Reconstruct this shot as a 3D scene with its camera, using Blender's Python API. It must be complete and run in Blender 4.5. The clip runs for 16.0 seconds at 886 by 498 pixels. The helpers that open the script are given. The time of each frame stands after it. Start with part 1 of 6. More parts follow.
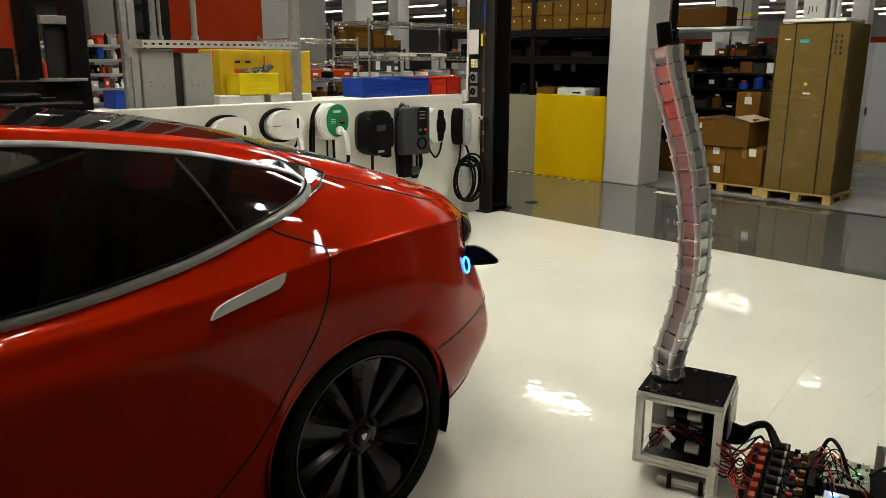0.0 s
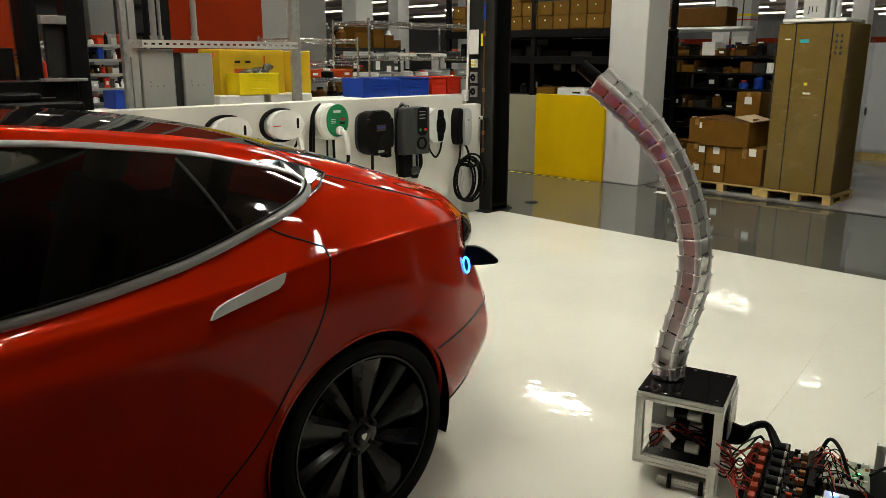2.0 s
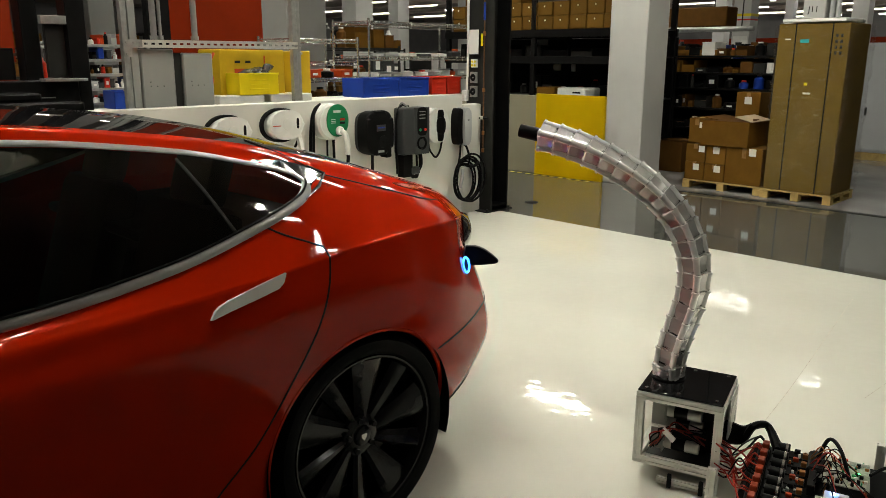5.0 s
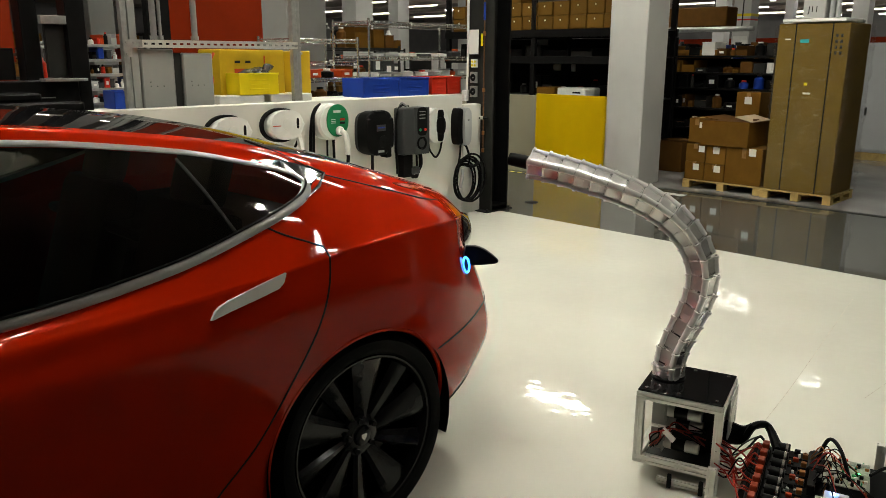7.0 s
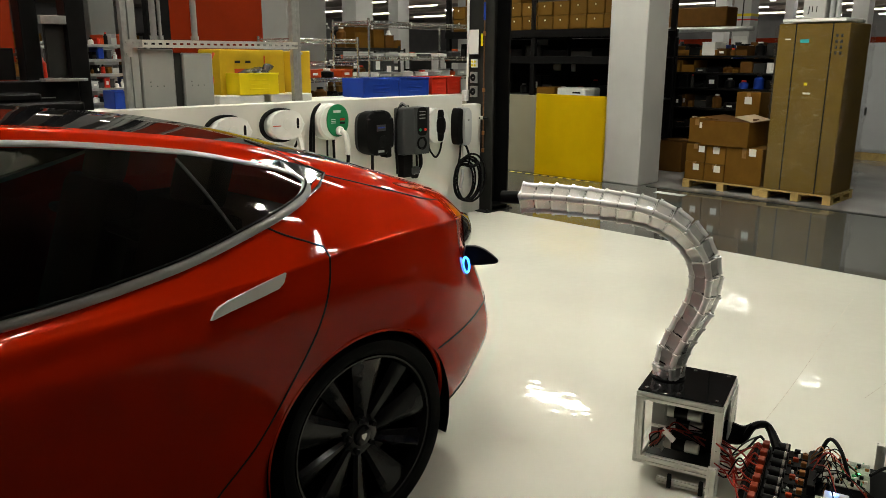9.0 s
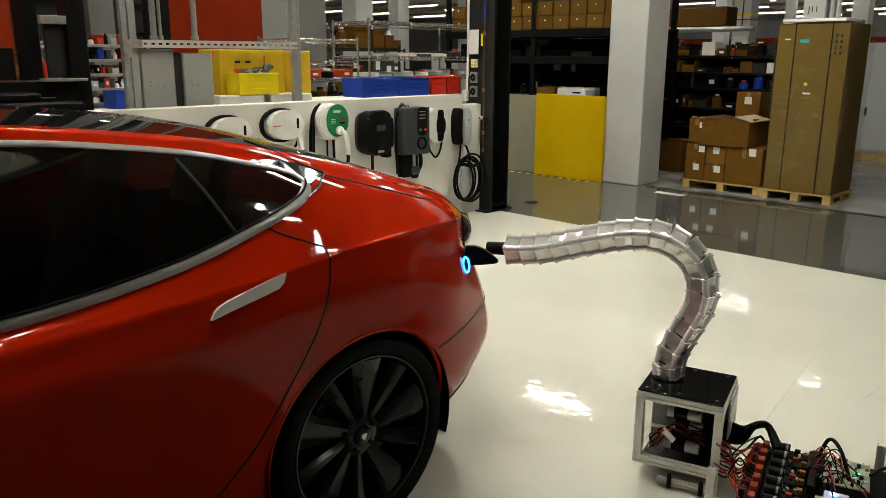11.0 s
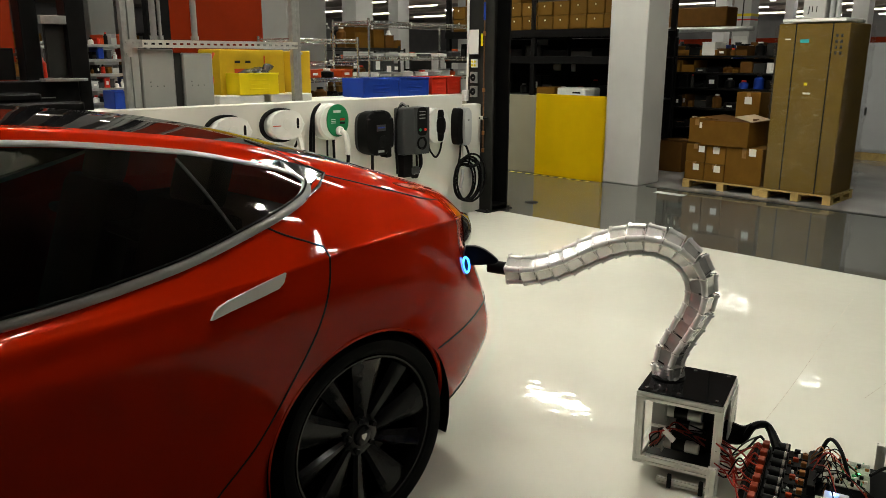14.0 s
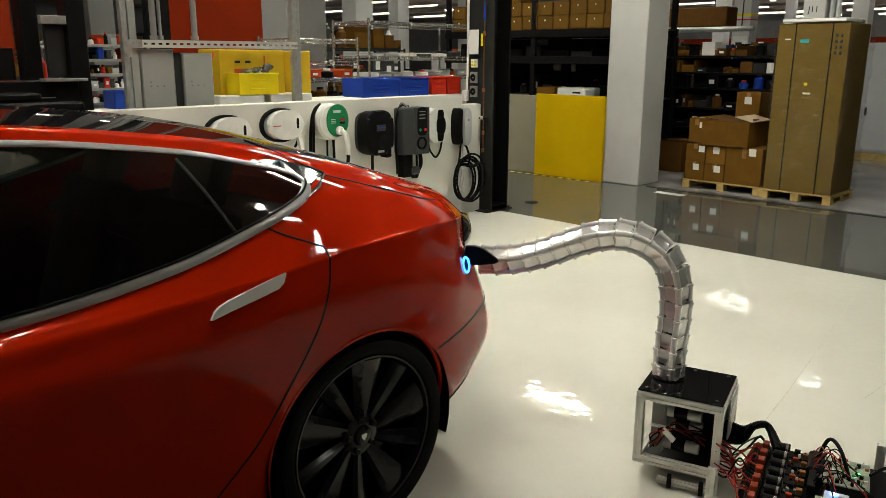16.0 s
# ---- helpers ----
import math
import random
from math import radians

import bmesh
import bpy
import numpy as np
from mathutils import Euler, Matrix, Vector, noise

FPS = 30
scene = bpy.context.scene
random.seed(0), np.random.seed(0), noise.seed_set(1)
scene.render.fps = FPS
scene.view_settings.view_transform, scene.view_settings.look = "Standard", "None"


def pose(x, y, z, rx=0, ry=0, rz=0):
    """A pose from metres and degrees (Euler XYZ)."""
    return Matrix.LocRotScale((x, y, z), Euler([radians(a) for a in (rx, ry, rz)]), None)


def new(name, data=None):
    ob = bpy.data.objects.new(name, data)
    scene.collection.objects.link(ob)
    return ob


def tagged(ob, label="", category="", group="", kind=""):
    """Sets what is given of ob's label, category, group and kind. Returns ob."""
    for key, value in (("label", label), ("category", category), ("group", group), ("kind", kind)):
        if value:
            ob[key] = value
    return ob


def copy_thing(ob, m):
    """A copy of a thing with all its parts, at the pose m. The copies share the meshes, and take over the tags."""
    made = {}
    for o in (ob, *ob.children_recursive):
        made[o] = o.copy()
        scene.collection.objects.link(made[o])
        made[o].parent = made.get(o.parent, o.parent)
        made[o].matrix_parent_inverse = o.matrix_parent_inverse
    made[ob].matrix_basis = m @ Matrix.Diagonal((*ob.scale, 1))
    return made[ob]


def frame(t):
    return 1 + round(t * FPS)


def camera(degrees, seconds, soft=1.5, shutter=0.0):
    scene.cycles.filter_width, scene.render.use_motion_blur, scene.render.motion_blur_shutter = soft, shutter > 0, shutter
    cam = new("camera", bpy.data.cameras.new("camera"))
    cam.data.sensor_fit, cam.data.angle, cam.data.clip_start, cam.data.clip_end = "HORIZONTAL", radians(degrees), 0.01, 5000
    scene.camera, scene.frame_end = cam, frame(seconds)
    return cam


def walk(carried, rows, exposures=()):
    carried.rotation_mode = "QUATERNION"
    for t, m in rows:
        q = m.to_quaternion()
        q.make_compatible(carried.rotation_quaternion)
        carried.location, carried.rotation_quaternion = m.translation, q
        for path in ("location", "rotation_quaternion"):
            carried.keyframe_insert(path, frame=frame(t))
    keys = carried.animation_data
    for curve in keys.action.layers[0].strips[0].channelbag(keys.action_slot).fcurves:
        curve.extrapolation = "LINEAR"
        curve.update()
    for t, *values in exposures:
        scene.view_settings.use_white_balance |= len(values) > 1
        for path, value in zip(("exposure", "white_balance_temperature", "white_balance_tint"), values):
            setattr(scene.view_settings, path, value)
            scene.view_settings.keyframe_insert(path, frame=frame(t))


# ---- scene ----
cam = camera(59.7, 16.0, soft=0.85)
EYE = (0.0, 0.0, 1.58)
CAM = pose(*EYE, 90 - 14.02, 0, -45.5) @ pose(0, 0, 0, 0, 0, 0.15)
walk(cam, [(0.0, CAM), (16.0, CAM)])

# ---------------------------------------------------------------- light
world = bpy.data.worlds.new("world")
scene.world = world
world.use_nodes = True
world.node_tree.nodes["Background"].inputs[0].default_value = (0.9, 0.93, 1.0, 1)
world.node_tree.nodes["Background"].inputs[1].default_value = 0.003
scene.view_settings.exposure = 0.0
LAMP_POWER = 268.0
CEIL = 5.2


# ---------------------------------------------------------------- material helpers
def mat(name, col, rough=0.5, metal=0.0, var=0.12, scale=6.0, fine=90.0, bump=0.08, coat=0.0, rvar=0.1,
        emit=None, power=0.0, spec=0.28, rand=0.0, crisp=3.0):
    m = bpy.data.materials.new(name)
    m.use_nodes = True
    nt = m.node_tree
    b = nt.nodes["Principled BSDF"]
    L = nt.links.new
    b.inputs["Metallic"].default_value = metal
    b.inputs["Specular IOR Level"].default_value = spec
    if coat:
        b.inputs["Coat Weight"].default_value = coat
        b.inputs["Coat Roughness"].default_value = 0.015
        b.inputs["Coat IOR"].default_value = 1.27
    geo = nt.nodes.new("ShaderNodeTexCoord")
    n1 = nt.nodes.new("ShaderNodeTexNoise")
    n1.inputs["Scale"].default_value = scale
    n1.inputs["Detail"].default_value = 6
    n2 = nt.nodes.new("ShaderNodeTexNoise")
    n2.inputs["Scale"].default_value = fine
    n2.inputs["Detail"].default_value = crisp
    L(geo.outputs["Object"], n1.inputs["Vector"])
    L(geo.outputs["Object"], n2.inputs["Vector"])
    mix = nt.nodes.new("ShaderNodeMix")
    mix.data_type = "RGBA"
    c = Vector(col)
    lo, hi = c * (1 - var), c * (1 + var)
    mix.inputs["A"].default_value = (*lo, 1)
    mix.inputs["B"].default_value = (*[min(1, x) for x in hi], 1)
    ramp = nt.nodes.new("ShaderNodeMapRange")
    ramp.inputs["From Min"].default_value, ramp.inputs["From Max"].default_value = 0.3, 0.7
    L(n1.outputs["Fac"], ramp.inputs["Value"])
    L(ramp.outputs["Result"], mix.inputs["Factor"])
    out = mix.outputs["Result"]
    if rand:
        oi = nt.nodes.new("ShaderNodeObjectInfo")
        hsv = nt.nodes.new("ShaderNodeHueSaturation")
        mr = nt.nodes.new("ShaderNodeMapRange")
        mr.inputs["To Min"].default_value, mr.inputs["To Max"].default_value = 1 - rand, 1 + rand
        L(oi.outputs["Random"], mr.inputs["Value"])
        L(mr.outputs["Result"], hsv.inputs["Value"])
        L(out, hsv.inputs["Color"])
        out = hsv.outputs["Color"]
    L(out, b.inputs["Base Color"])
    rr = nt.nodes.new("ShaderNodeMapRange")
    rr.inputs["To Min"].default_value = max(0.01, rough - rvar)
    rr.inputs["To Max"].default_value = min(1, rough + rvar)
    L(n1.outputs["Fac"], rr.inputs["Value"])
    L(rr.outputs["Result"], b.inputs["Roughness"])
    if bump:
        bp = nt.nodes.new("ShaderNodeBump")
        bp.inputs["Strength"].default_value = bump
        bp.inputs["Distance"].default_value = 0.002
        L(n2.outputs["Fac"], bp.inputs["Height"])
        L(bp.outputs["Normal"], b.inputs["Normal"])
    if emit:
        b.inputs["Emission Color"].default_value = (*emit, 1)
        b.inputs["Emission Strength"].default_value = power
    return m


def glow(name, col, power):
    m = bpy.data.materials.new(name)
    m.use_nodes = True
    b = m.node_tree.nodes["Principled BSDF"]
    b.inputs["Base Color"].default_value = (*[0.8 * c for c in col], 1)
    b.inputs["Emission Color"].default_value = (*col, 1)
    b.inputs["Emission Strength"].default_value = power
    return m


def glass(name, tint, rough=0.02):
    m = bpy.data.materials.new(name)
    m.use_nodes = True
    nt = m.node_tree
    nt.nodes.remove(nt.nodes["Principled BSDF"])
    out = nt.nodes["Material Output"]
    tr = nt.nodes.new("ShaderNodeBsdfTransparent")
    tr.inputs[0].default_value = (*tint, 1)
    gl = nt.nodes.new("ShaderNodeBsdfGlossy")
    gl.inputs["Roughness"].default_value = rough
    fr = nt.nodes.new("ShaderNodeFresnel")
    fr.inputs["IOR"].default_value = 1.5
    mx = nt.nodes.new("ShaderNodeMixShader")
    nt.links.new(fr.outputs[0], mx.inputs[0])
    nt.links.new(tr.outputs[0], mx.inputs[1])
    nt.links.new(gl.outputs[0], mx.inputs[2])
    nt.links.new(mx.outputs[0], out.inputs["Surface"])
    return m


M = {}
M["paint"] = mat("red car paint", (0.46, 0.0155, 0.0012), 0.5, 0.0, 0.03, 3, 900, 0.0, coat=1.0, rvar=0.02, spec=0.0)
M["glass_dark"] = glass("tinted car glass", (0.38, 0.40, 0.38))
M["roofglass"] = mat("black roof glass", (0.006, 0.006, 0.007), 0.04, 0, 0.1, 4, 50, 0, rvar=0.02)
M["chrome"] = mat("brushed chrome trim", (0.55, 0.54, 0.52), 0.24, 0.9, 0.05, 10, 300, 0.02, rvar=0.04)
M["trim"] = mat("satin grey metal trim", (0.42, 0.42, 0.41), 0.32, 0.6, 0.05, 10, 300, 0.02, rvar=0.05)
M["handle"] = mat("satin metal handle", (0.92, 0.91, 0.87), 0.42, 0.20, 0.03, 10, 300, 0.0)
M["black"] = mat("black plastic", (0.006, 0.006, 0.006), 0.42, 0, 0.2, 12, 200, 0.1, spec=0.05)
M["gap"] = mat("dark shut line", (0.01, 0.004, 0.003), 0.8, 0, 0.1, 12, 200, 0)
M["tyre"] = mat("tyre rubber", (0.007, 0.007, 0.007), 0.70, 0, 0.2, 20, 200, 0.2, spec=0.08)
M["rim"] = mat("dark grey alloy", (0.014, 0.014, 0.015), 0.20, 0.5, 0.1, 14, 300, 0.03)
M["interior"] = mat("black leather interior", (0.012, 0.012, 0.013), 0.5, 0, 0.2, 10, 200, 0.1)
M["lens_clear"] = mat("smoked lens", (0.02, 0.018, 0.017), 0.05, 0.0, 0.5, 30, 100, 0, coat=1.0)
M["blue_led"] = glow("blue glowing ring", (0.03, 0.22, 1.0), 7.0)
M["foil"] = mat("crinkled aluminium sleeve", (0.97, 0.96, 0.95), 0.17, 0.70, 0.04, 30, 60, 0.03, rvar=0.08, spec=0.6)
M["bag"] = mat("dark shielding bag", (0.20, 0.20, 0.19), 0.25, 0.7, 0.4, 30, 40, 0.5)
M["knuckle"] = mat("polished aluminium", (0.98, 0.97, 0.95), 0.12, 0.35, 0.04, 40, 300, 0.05, spec=0.7)
M["floor_white"] = mat("white epoxy floor", (0.74, 0.735, 0.645), 0.035, 0, 0.05, 0.9, 15, 0.34, rvar=0.02, spec=0.45, crisp=0.4)
M["floor_grey"] = mat("grey epoxy floor", (0.085, 0.085, 0.075), 0.05, 0, 0.1, 1.2, 11, 0.08, rvar=0.03, spec=0.5)
M["floor_far"] = mat("light grey concrete floor", (0.26, 0.255, 0.245), 0.18, 0, 0.14, 1.4, 60, 0.05, rvar=0.1)
M["white_wall"] = mat("white painted wall", (0.70, 0.69, 0.63), 0.42, 0, 0.04, 2.5, 140, 0.05)
M["column"] = mat("pale grey painted concrete", (0.52, 0.52, 0.50), 0.5, 0, 0.05, 2.5, 80, 0.08)
M["yellow"] = mat("yellow painted panel", (0.60, 0.39, 0.002), 0.4, 0, 0.05, 3, 120, 0.04, spec=0.12)
M["beige"] = mat("beige painted wall", (0.33, 0.31, 0.22), 0.5, 0, 0.05, 3, 120, 0.04)
M["red_wall"] = mat("dark red painted wall", (0.17, 0.016, 0.003), 0.55, 0, 0.08, 2, 90, 0.05, spec=0.05)
M["ceiling"] = mat("grey roof deck", (0.30, 0.26, 0.22), 0.8, 0, 0.1, 1.0, 30, 0.1)
M["hall_wall"] = mat("grey hall wall", (0.15, 0.148, 0.145), 0.7, 0, 0.1, 1.0, 30, 0.1)
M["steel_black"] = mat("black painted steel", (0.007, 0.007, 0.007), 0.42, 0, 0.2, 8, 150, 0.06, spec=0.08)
M["steel_dark"] = mat("dark grey painted steel", (0.022, 0.022, 0.020), 0.45, 0, 0.15, 8, 150, 0.06, spec=0.15)
M["galv"] = mat("galvanised steel", (0.36, 0.36, 0.345), 0.36, 0.55, 0.15, 22, 120, 0.06)
M["grey_panel"] = mat("grey painted sheet metal", (0.30, 0.31, 0.29), 0.42, 0, 0.05, 5, 120, 0.03)
M["alu"] = mat("aluminium extrusion", (0.74, 0.73, 0.68), 0.32, 0.55, 0.06, 18, 200, 0.05)
M["card"] = mat("brown cardboard", (0.145, 0.070, 0.010), 0.75, 0, 0.10, 7, 60, 0.12, rand=0.18, spec=0.08)
M["card_dark"] = mat("dark brown cardboard", (0.095, 0.043, 0.009), 0.75, 0, 0.10, 7, 60, 0.12, rand=0.25, spec=0.08)
M["pallet"] = mat("pale pallet wood", (0.40, 0.28, 0.10), 0.75, 0, 0.2, 14, 90, 0.25)
M["label"] = mat("white paper", (0.75, 0.74, 0.70), 0.7, 0, 0.03, 9, 100, 0.02)
M["bin_yellow"] = mat("yellow plastic", (0.78, 0.62, 0.01), 0.35, 0, 0.05, 10, 100, 0.03)
M["bin_blue"] = mat("blue plastic", (0.012, 0.045, 0.30), 0.35, 0, 0.08, 10, 100, 0.03)
M["bin_red"] = mat("red plastic", (0.55, 0.03, 0.012), 0.35, 0, 0.06, 10, 100, 0.03)
M["white_plastic"] = mat("white plastic", (0.76, 0.76, 0.72), 0.28, 0, 0.02, 10, 200, 0.02)
M["grey_plastic"] = mat("mid grey plastic", (0.045, 0.047, 0.048), 0.38, 0, 0.06, 10, 200, 0.05, spec=0.2)
M["silver_plastic"] = mat("silver plastic", (0.42, 0.43, 0.43), 0.35, 0.1, 0.05, 10, 200, 0.02)
M["green"] = mat("green printed face", (0.015, 0.22, 0.085), 0.35, 0, 0.05, 10, 200, 0.02)
M["pipe_brown"] = mat("dull brown pipe", (0.16, 0.075, 0.03), 0.4, 0.6, 0.2, 25, 200, 0.03)
M["copper"] = mat("copper pipe", (0.45, 0.19, 0.06), 0.3, 0.9, 0.15, 25, 200, 0.03)
M["tube"] = glow("fluorescent tube", (1.0, 0.975, 0.84), LAMP_POWER)
M["tube_dim"] = glow("dimmed fluorescent tube", (1.0, 0.97, 0.86), 24.0)
M["tube_far"] = glow("distant fluorescent tube", (1.0, 0.96, 0.86), 45.0)
M["orange"] = mat("orange plastic", (0.50, 0.060, 0.008), 0.4, 0, 0.08, 14, 120, 0.04)
M["relay"] = mat("dark orange relay", (0.30, 0.035, 0.008), 0.4, 0, 0.1, 14, 120, 0.03)
M["wire_red"] = mat("red wire", (0.32, 0.022, 0.010), 0.4, 0, 0.1, 14, 120, 0.0)
M["pcb"] = mat("pale circuit board", (0.30, 0.33, 0.26), 0.4, 0.1, 0.3, 120, 300, 0.1)

M["blue_lamp"] = glow("blue status lamp", (0.05, 0.25, 1.0), 60.0)
M["green_lamp"] = glow("green status lamp", (0.1, 1.0, 0.2), 6.0)
M["tape"] = mat("brown packing tape", (0.24, 0.13, 0.045), 0.3, 0, 0.08, 12, 60, 0.03)
M["chrome_wire"] = mat("chrome wire", (0.52, 0.515, 0.48), 0.25, 0.85, 0.1, 20, 100, 0.0)
M["card_yellow"] = mat("yellow printed cardboard", (0.55, 0.36, 0.01), 0.6, 0, 0.08, 7, 60, 0.06)
M["card_orange"] = mat("orange cloth", (0.62, 0.26, 0.02), 0.8, 0, 0.1, 20, 80, 0.2)
M["card_pale"] = mat("pale cardboard inside", (0.46, 0.36, 0.24), 0.7, 0, 0.08, 7, 60, 0.08)
M["card_tall"] = mat("tan wrapped cardboard", (0.150, 0.094, 0.016), 0.6, 0, 0.12, 5, 60, 0.12, spec=0.1)
M["card_rack"] = mat("tan rack cartons", (0.105, 0.054, 0.008), 0.7, 0, 0.10, 7, 60, 0.1, rand=0.15, spec=0.08)
M["scratch"] = mat("brown floor scuff", (0.52, 0.49, 0.40), 0.3, 0, 0.3, 40, 100, 0.0)
M["cabinet"] = mat("pale grey cabinet paint", (0.42, 0.43, 0.44), 0.4, 0, 0.04, 4, 120, 0.03)
M["cyan"] = mat("cyan sticker", (0.02, 0.35, 0.40), 0.5, 0, 0.05, 9, 100, 0.0)
# darker copy of the column colour, for the two columns behind the partition
M["column_dark"] = mat("darker grey column", (0.24, 0.24, 0.23), 0.55, 0, 0.06, 2.5, 80, 0.08)
M["film"] = glass("clear stretch film", (0.97, 0.97, 0.97), 0.22)


def streak_film(m):
    """Paint the glints of thin wandering creases into the film's gloss."""
    nt = m.node_tree
    tc, mp, nz = (nt.nodes.new("ShaderNode" + k) for k in ("TexCoord", "Mapping", "TexNoise"))
    mp.inputs["Rotation"].default_value = (0.22, 0.30, 0.0)
    mp.inputs["Scale"].default_value = (4, 3, 13)
    nz.inputs["Scale"].default_value, nz.inputs["Detail"].default_value, nz.inputs["Distortion"].default_value = 1.2, 4, 0.4
    off, far, mr = nt.nodes.new("ShaderNodeMath"), nt.nodes.new("ShaderNodeMath"), nt.nodes.new("ShaderNodeMapRange")
    off.operation, far.operation = "SUBTRACT", "ABSOLUTE"
    off.inputs[1].default_value = 0.5
    mr.inputs["From Min"].default_value, mr.inputs["From Max"].default_value = 0.0, 0.016
    mr.inputs["To Min"].default_value, mr.inputs["To Max"].default_value = 0.32, 0.05
    nt.links.new(tc.outputs["Object"], mp.inputs["Vector"])
    nt.links.new(mp.outputs["Vector"], nz.inputs["Vector"])
    nt.links.new(nz.outputs["Fac"], off.inputs[0])
    nt.links.new(off.outputs[0], far.inputs[0])
    nt.links.new(far.outputs[0], mr.inputs["Value"])
    mix = next(n for n in nt.nodes if n.type == "MIX_SHADER")
    nt.links.new(mr.outputs["Result"], mix.inputs[0])


streak_film(M["film"])


# ---------------------------------------------------------------- mesh helpers
def mesh_of(name, bm, material, smooth=False, angle=35):
    me = bpy.data.meshes.new(name)
    bmesh.ops.recalc_face_normals(bm, faces=bm.faces)
    if smooth:
        for f in bm.faces:
            f.smooth = True
        lim = radians(angle)
        for e in bm.edges:
            if len(e.link_faces) == 2 and e.calc_face_angle(0) > lim:
                e.smooth = False
    bm.to_mesh(me)
    bm.free()
    me.materials.append(M[material])
    return me


def part(name, bm, material, parent=None, label="", m=None, smooth=False, angle=35):
    ob = new(name, mesh_of(name, bm, material, smooth, angle))
    if parent:
        ob.parent = parent
    if m is not None:
        ob.matrix_basis = m
    if label:
        ob["label"] = label
    return ob


def thing(name, label, category, m=None, group="", kind=""):
    ob = new(name)
    ob.empty_display_size = 0.1
    if m is not None:
        ob.matrix_basis = m
    return tagged(ob, label, category, group, kind)


def struct(name, bm, material, label, category="structure", smooth=False):
    return tagged(part(name, bm, material, smooth=smooth), label, category, "", "structure")


def bx(bm, x0, y0, z0, x1, y1, z1, bevel=0.0, m=None, seg=1):
    """A box between two corners, its edges bevelled."""
    vs = [bm.verts.new(((x0, x1)[i & 1], (y0, y1)[i >> 1 & 1], (z0, z1)[i >> 2 & 1])) for i in range(8)]
    fs = [bm.faces.new([vs[i] for i in q]) for q in
          ((0, 2, 3, 1), (4, 5, 7, 6), (0, 1, 5, 4), (2, 6, 7, 3), (0, 4, 6, 2), (1, 3, 7, 5))]
    if bevel:
        es = list({e for f in fs for e in f.edges})
        r = bmesh.ops.bevel(bm, geom=es, offset=bevel, segments=seg, affect="EDGES", profile=0.5)
        vs = list({v for f in r["faces"] for v in f.verts} | {v for v in vs if v.is_valid})
    if m is not None:
        bmesh.ops.transform(bm, matrix=m, verts=vs)
    return bm


def box(x0, y0, z0, x1, y1, z1, bevel=0.0, m=None, seg=1):
    return bx(bmesh.new(), x0, y0, z0, x1, y1, z1, bevel, m, seg)


def cyl(bm, a, b, r, seg=12, r2=None, caps=True):
    """A rod from a to b."""
    a, b = Vector(a), Vector(b)
    q = (b - a).to_track_quat("Z", "Y").to_matrix().to_4x4()
    bmesh.ops.create_cone(bm, cap_ends=caps, segments=seg, radius1=r, radius2=r if r2 is None else r2,
                          depth=(b - a).length, matrix=Matrix.Translation((a + b) / 2) @ q)
    return bm


def spline(pts, n=8, closed=False):
    """Catmull-Rom points through pts."""
    P = [Vector(p) for p in pts]
    k = len(P)
    out = []
    for i in range(k if closed else k - 1):
        if closed:
            a, b, c, d = (P[(i + j) % k] for j in (-1, 0, 1, 2))
        else:
            b, c = P[i], P[i + 1]
            a = P[i - 1] if i else b + (b - c)
            d = P[i + 2] if i + 2 < k else c + (c - b)
        for j in range(n):
            t = j / n
            out.append(0.5 * ((2 * b) + (c - a) * t + (2 * a - 5 * b + 4 * c - d) * t * t + (3 * b - a - 3 * c + d) * t ** 3))
    if not closed:
        out.append(P[-1].copy())
    return out


def tube(bm, pts, r, seg=8, closed=False, flat=None, up=None):
    """A tube along points; flat: another half-width, across the normals in up."""
    rings = []
    k = len(pts)
    ref = Vector((0.13, 0.21, 0.97))
    for i, p in enumerate(pts):
        if closed:
            t = pts[(i + 1) % k] - pts[i - 1]
        else:
            t = pts[min(i + 1, k - 1)] - pts[max(i - 1, 0)]
        t = t.normalized() if t.length > 1e-9 else Vector((0, 0, 1))
        n = up[i] if up else ref
        s = t.cross(n)
        if s.length < 1e-4:
            s = t.cross(Vector((1, 0, 0)))
        s.normalize()
        n2 = s.cross(t).normalized()
        if not up:
            ref = n2
        w = r if flat is None else flat
        rings.append([bm.verts.new(p + s * math.cos(a) * w + n2 * math.sin(a) * r)
                      for a in (2 * math.pi * j / seg for j in range(seg))])
    for i in range(k if closed else k - 1):
        A, B = rings[i], rings[(i + 1) % k]
        for j in range(seg):
            bm.faces.new((A[j], A[(j + 1) % seg], B[(j + 1) % seg], B[j]))
    if not closed:
        bm.faces.new(rings[0][::-1])
        bm.faces.new(rings[-1])
    return bm


def tubed(pts, r, n=8, seg=8, closed=False):
    return tube(bmesh.new(), spline(pts, n, closed), r, seg, closed)


def lathe(profile, seg=48, axis="Y"):
    """A solid of revolution from (along, radius) pairs about an axis."""
    bm = bmesh.new()
    rings = []
    for h, r in profile:
        ring = []
        for j in range(seg):
            a = 2 * math.pi * j / seg
            c, s = r * math.cos(a), r * math.sin(a)
            ring.append(bm.verts.new({"X": (h, c, s), "Y": (c, h, s), "Z": (c, s, h)}[axis]))
        rings.append(ring)
    for A, B in zip(rings, rings[1:]):
        for j in range(seg):
            bm.faces.new((A[j], A[(j + 1) % seg], B[(j + 1) % seg], B[j]))
    bmesh.ops.remove_doubles(bm, verts=bm.verts, dist=1e-6)
    return bm


